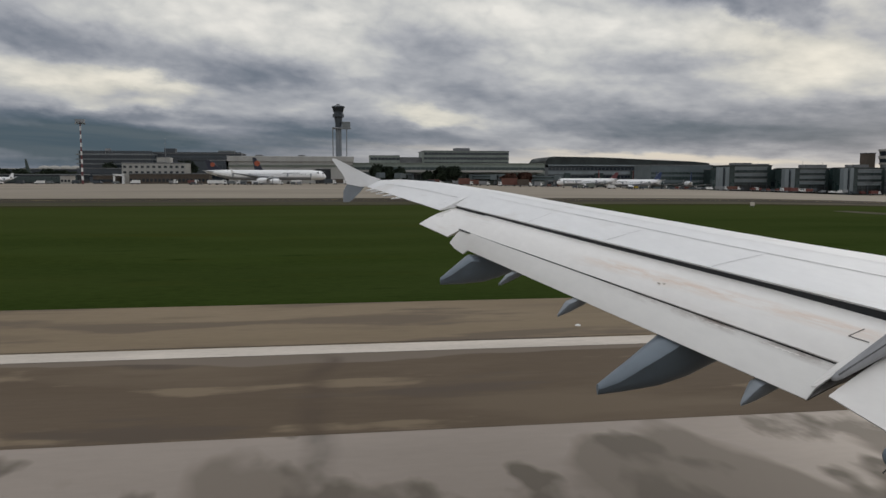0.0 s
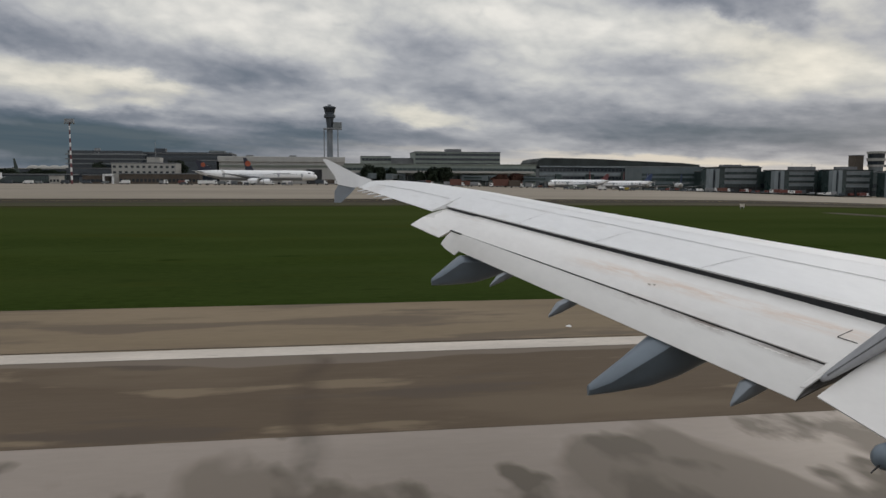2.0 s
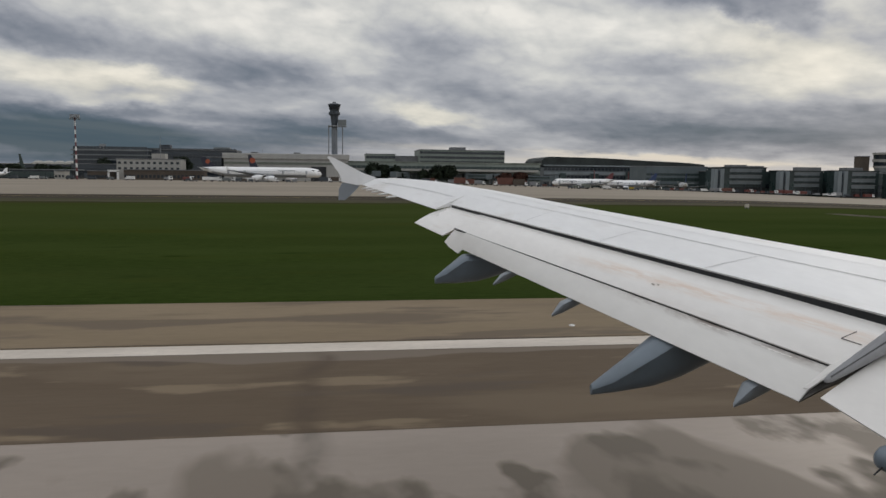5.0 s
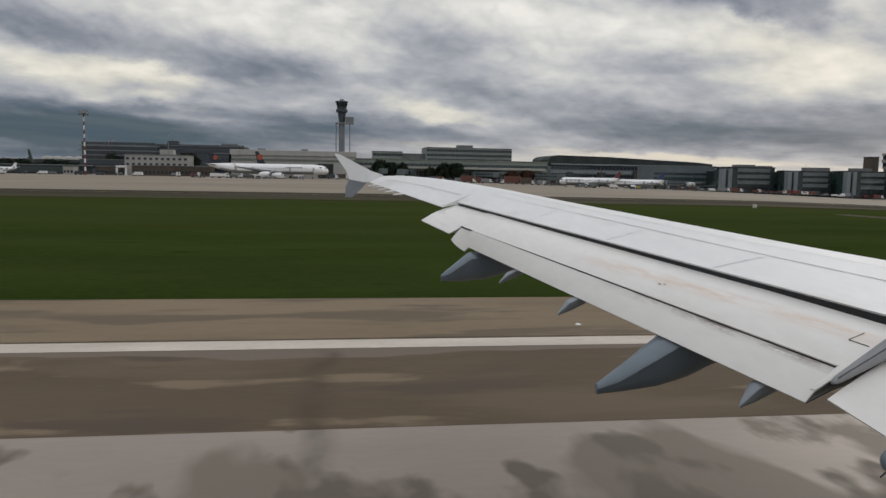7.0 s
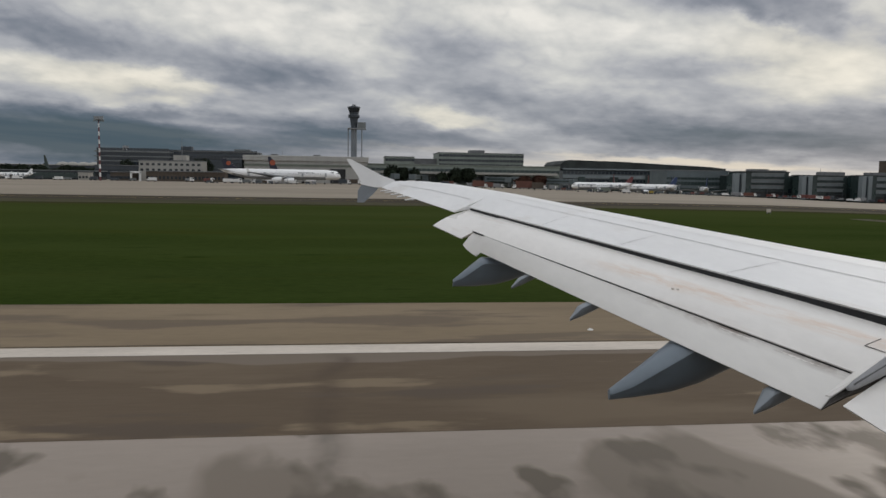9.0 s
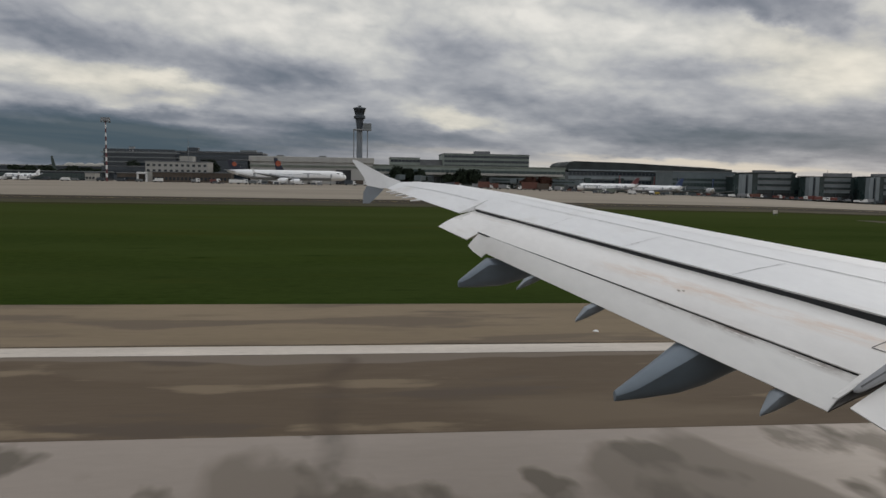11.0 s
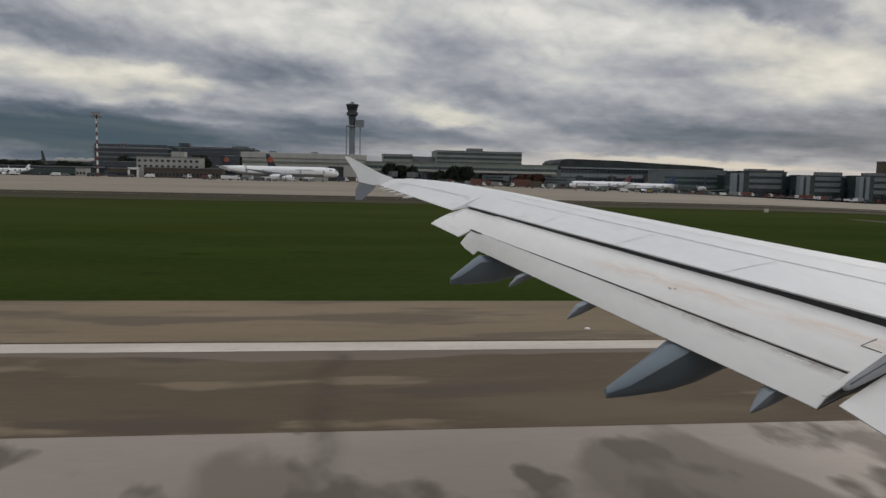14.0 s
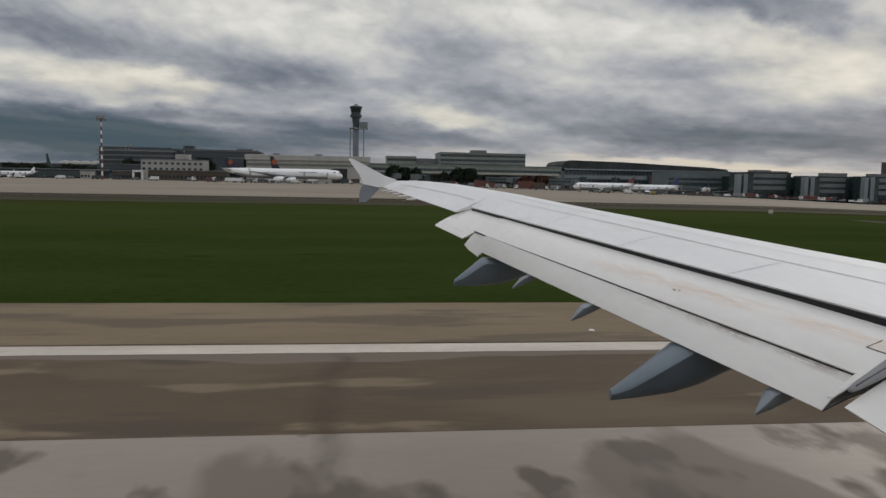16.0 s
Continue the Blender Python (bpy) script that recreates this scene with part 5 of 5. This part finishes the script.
for px_x, y, ln, h, load, lab, way in ((-93.7, 425, 4.4, 2.0, "steel", "grey apron truck with a box body", 1), (-78.0, 400, 5.5, 2.3, "red_paint", "red apron service truck", 1), (-62.0, 388, 5.6, 2.3, "white_paint", "white catering truck beside an airliner", 1), (-53.0, 400, 5.4, 2.3, "grey_clad", "grey baggage truck beside an airliner", -1),
                                       (-6.8, 430, 7.0, 3.0, "dark_clad", "dark apron truck near the hangar", 1), (-0.9, 432, 7.5, 3.2, "brick", "brown box truck near the hangar", 1), (135.4, 388, 7.0, 2.8, "green_roof", "dull green apron truck", -1), (294.5, 440, 8.0, 2.9, "red_paint", "red apron truck before the pier", 1),
                                       (304.6, 442, 7.0, 2.6, "red_paint", "red baggage truck before the pier", -1), (252.9, 442, 8.0, 2.8, "orange_net", "faded red box truck before the pier", 1), (75.4, 440, 9.0, 4.4, "orange_net", "faded red high-sided truck", 1), (101.9, 440, 12.0, 5.0, "orange_net", "dull red box truck before the terminal", -1), (111.6, 436, 9.0, 4.4, "brick", "brown high-sided truck before the terminal", 1)):
    truck(px_x, y, ln, h, load, lab, way)
rng = random.Random(11)
for k in range(16):
    x = 245.7 + (366.5 - 245.7) * (k + rng.uniform(0.1, 0.9)) / 16
    y = 452 + rng.uniform(-4, 2)
    if k % 3 == 0:
        truck(x, y, rng.uniform(5, 8), rng.uniform(2.2, 3.0), rng.choice(("red_paint", "steel", "white_paint", "dark_clad")), "apron truck parked along the pier", rng.choice((1, -1)))
    else:
        van(x, y, rng.uniform(3.6, 5.2), rng.uniform(1.6, 2.2), rng.choice(("steel", "white_paint", "red_paint", "dark_clad")), "small service vehicle parked along the pier", rng.choice((1, -1)))
for k in range(9):
    x = -234.6 + (-122.0 - -234.6) * (k + rng.uniform(0.1, 0.9)) / 9
    van(x, 440 + rng.uniform(-3, 6), rng.uniform(3.6, 5.4), rng.uniform(1.6, 2.3), rng.choice(("steel", "white_paint", "grey_clad", "dark_clad")), "small service vehicle parked before the low hall", rng.choice((1, -1)))
for k in range(12):
    x = 3.1 + (125.2 - 3.1) * (k + rng.uniform(0.1, 0.9)) / 12
    truck(x, 446 + rng.uniform(-3, 6), rng.uniform(5, 9), rng.uniform(2.4, 3.6), rng.choice(("brick", "dark_clad", "white_paint", "orange_net", "steel")), "apron truck parked before the terminal", rng.choice((1, -1)))
def dolly(x, y, n, paint, label):
    """A short train of flat baggage dollies."""
    root = thing("baggage_dolly_train", (x, y, ground_z(x, y)), label, "baggage cart", "baggage dollies on the apron")
    for k in range(n):
        part("cart", box_bm(3.2 * k, 3.2 * k + 2.7, -0.8, 0.8, 0.4, 0.6), "steel", root)
        part("load", box_bm(3.2 * k + 0.15, 3.2 * k + 2.5, -0.7, 0.7, 0.6, 1.5 + 0.25 * (k % 2), bevel=0.08), paint if k % 2 else "dark_clad", root)
        for a in (0.5, 2.2):
            part("wheel", tube_bm((3.2 * k + a, -0.8, 0.22), (3.2 * k + a, 0.8, 0.22), 0.22, n=10), "tyre", root)


for px_x, y, n, paint, lab in ((-51.7, 384, 3, "brick", "train of loaded baggage dollies beside an airliner"), (-26.6, 386, 2, "steel", "two grey baggage dollies beside an airliner"), (-76.3, 384, 2, "brick", "brown baggage dollies on the open apron"), (123.8, 380, 3, "green_roof", "train of dull green baggage dollies"),
                               (157.1, 384, 3, "yellow", "train of yellow baggage dollies at the gate"), (203.3, 430, 4, "red_paint", "train of red baggage dollies before the pier"), (219.1, 432, 3, "steel", "train of grey baggage dollies before the pier"), (268.6, 436, 4, "red_paint", "train of dark red baggage dollies by the gate houses"), (117.8, 420, 4, "orange_net", "train of faded red baggage dollies")):
    dolly(px_x, y, n, paint, lab)
stairs = thing("boarding_stairs", (-39.2, 396, ground_z(-39.2, 396)), "white mobile boarding stairs beside an airliner", "boarding stairs")
part("ramp", prism([(-4.0, 0.6), (-3.4, 0.6), (2.4, 4.6), (3.6, 4.6), (3.6, 4.9), (2.2, 4.9)], -0.8, 0.8), "white_paint", stairs)
part("base", box_bm(-4.2, 3.4, -0.9, 0.9, 0.35, 0.7), "steel", stairs)
for a in (-3.2, 2.6):
    part("wheel", tube_bm((a, -0.95, 0.36), (a, 0.95, 0.36), 0.36, n=14), "tyre", stairs)
part("support", tube_bm((2.6, 0, 0.7), (2.6, 0, 4.6), 0.12, n=8), "steel", stairs)


# ------------------------------------------------------------------ trees
def tree(x, y, h, w, seed, name="tree", leaf="leaf", label="dark green broadleaf tree before the terminal"):
    rng = random.Random(seed)
    g = ground_z(x, y)
    root = thing(name, (x, y, g), label, "tree", "trees before the terminal")
    bm = bmesh.new()
    tube(bm, (0, 0, -0.3), (0, 0, h * 0.45), 0.28, 0.16, n=8)
    for k in range(5):
        a = rng.uniform(0, 6.28)
        tube(bm, (0, 0, h * 0.3), (math.cos(a) * w * 0.3, math.sin(a) * w * 0.3, h * rng.uniform(0.5, 0.7)), 0.12, 0.04, n=5)
    part("trunk", bm, "trunk", root)
    bm = bmesh.new()
    for k in range(1500):
        a, b, r = rng.uniform(0, 6.28), rng.uniform(-1, 1), rng.uniform(0.35, 1.0) ** 0.5
        lump = 0.8 + 0.25 * math.sin(3 * a + seed) * math.cos(4 * b + seed)
        c = Vector((math.cos(a) * math.sqrt(1 - b * b) * w / 2 * r * lump, math.sin(a) * math.sqrt(1 - b * b) * w / 2 * r * lump, h * 0.58 + b * h * 0.42 * r * lump))
        s = rng.uniform(0.35, 0.8)
        turn = Euler((rng.uniform(0, 6), rng.uniform(0, 6), rng.uniform(0, 6))).to_matrix()
        v = [bm.verts.new(c + turn @ Vector(p) * s) for p in ((-1, -0.5, 0), (0, -0.8, 0.2), (1, 0, 0), (0.2, 0.8, -0.2), (-0.7, 0.6, 0.1))]
        bm.faces.new(v)
    part("crown", bm, leaf, root)
    return root


for k, (px_x, y, h, w) in enumerate(((24.0, 500, 14, 12), (31.4, 500, 13, 11), (40.1, 502, 12, 11), (68.2, 500, 13, 12), (76.9, 500, 14, 13), (59.4, 502, 10, 9), (-191.8, 640, 17, 16), (-113.3, 560, 18, 17))):
    tree(px_x, y, h, w, k + 3)
for k, (x, h, w) in enumerate(((108, 8.5, 12), (118, 9.5, 12))):
    tree(x, 462, h, w, k + 31, leaf="copper_leaf", label="copper-brown broadleaf tree before the terminal")
rng = random.Random(17)
for k in range(9):
    tree(-272 + 9.5 * k + rng.uniform(-3, 3), 600 + rng.uniform(-12, 12), rng.uniform(8.5, 11.5), rng.uniform(11, 15), k + 51, label="dark tree behind the long low hall")
# far dark woods along the horizon
rng = random.Random(5)
bm = bmesh.new()
for k in range(9000):
    y = rng.uniform(900, 1150)
    x = rng.uniform(-900, 1500)
    top = 5 + 4 * math.sin(x * 0.013) + 4 * math.sin(x * 0.031 + 1) + 2.5 * math.sin(x * 0.11)
    c = Vector((x, y, ground_z(x, y) + rng.uniform(0, 1) ** 0.7 * max(4, top) - 2.0))
    s = rng.uniform(2.0, 4.2)
    turn = Euler((rng.uniform(0, 6), rng.uniform(0, 6), rng.uniform(0, 6))).to_matrix()
    bm.faces.new([bm.verts.new(c + turn @ Vector(p) * s) for p in ((-1, -0.5, 0), (0, -0.8, 0.2), (1, 0, 0), (0.2, 0.8, -0.2), (-0.7, 0.6, 0.1))])
tagged(part("far_woods", bm, "leaf"), "dark band of distant woods on the horizon", "woods", kind="stuff")

rng = random.Random(23)
tagged(ribbon([(x, 124.4 + 0.5 * math.sin(x * 0.05)) for x in range(-200, 201, 8)], [0.5 + 0.9 * rng.random() for _ in range(51)], 0.012, "grass_edge", "straw"), "thin pale strip of uncut grass along the verge", "grass", kind="structure")


# ------------------------------------------------------------------ small things by the runway
def edge_light(x, y):
    root = thing("runway_edge_light", (x, y, 0), "small white elevated runway edge light", "runway light", "runway edge lights")
    part("base", tube_bm((0, 0, -0.01), (0, 0, 0.02), 0.10, 0.09, n=16), "white_paint", root)
    part("lens", tube_bm((0, 0, 0.02), (0, 0, 0.04), 0.07, 0.05, n=14), "white_paint", root)


for k in range(-3, 4):
    edge_light(7.5 + 60 * k, 22.2)


def guidance_sign(x, y, w, paint="yellow", label="low yellow taxiway guidance sign in the grass"):
    root = thing("guidance_sign", (x, y, ground_z(x, y)), label, "sign", "taxiway signs")
    part("panel", box_bm(-w / 2, w / 2, -0.12, 0.12, 0.2, 0.75, bevel=0.03), paint, root)
    for s in (-w * 0.35, w * 0.35):
        part("leg", tube_bm((s, 0, -0.05), (s, 0, 0.2), 0.05, n=8), "steel", root)


guidance_sign(67.5, 112, 0.7, "paint", "low off-white marker board in the grass")
guidance_sign(-151, 83, 5.0)
guidance_sign(-224, 116, 6.0)
guidance_sign(-236, 120, 4.0)
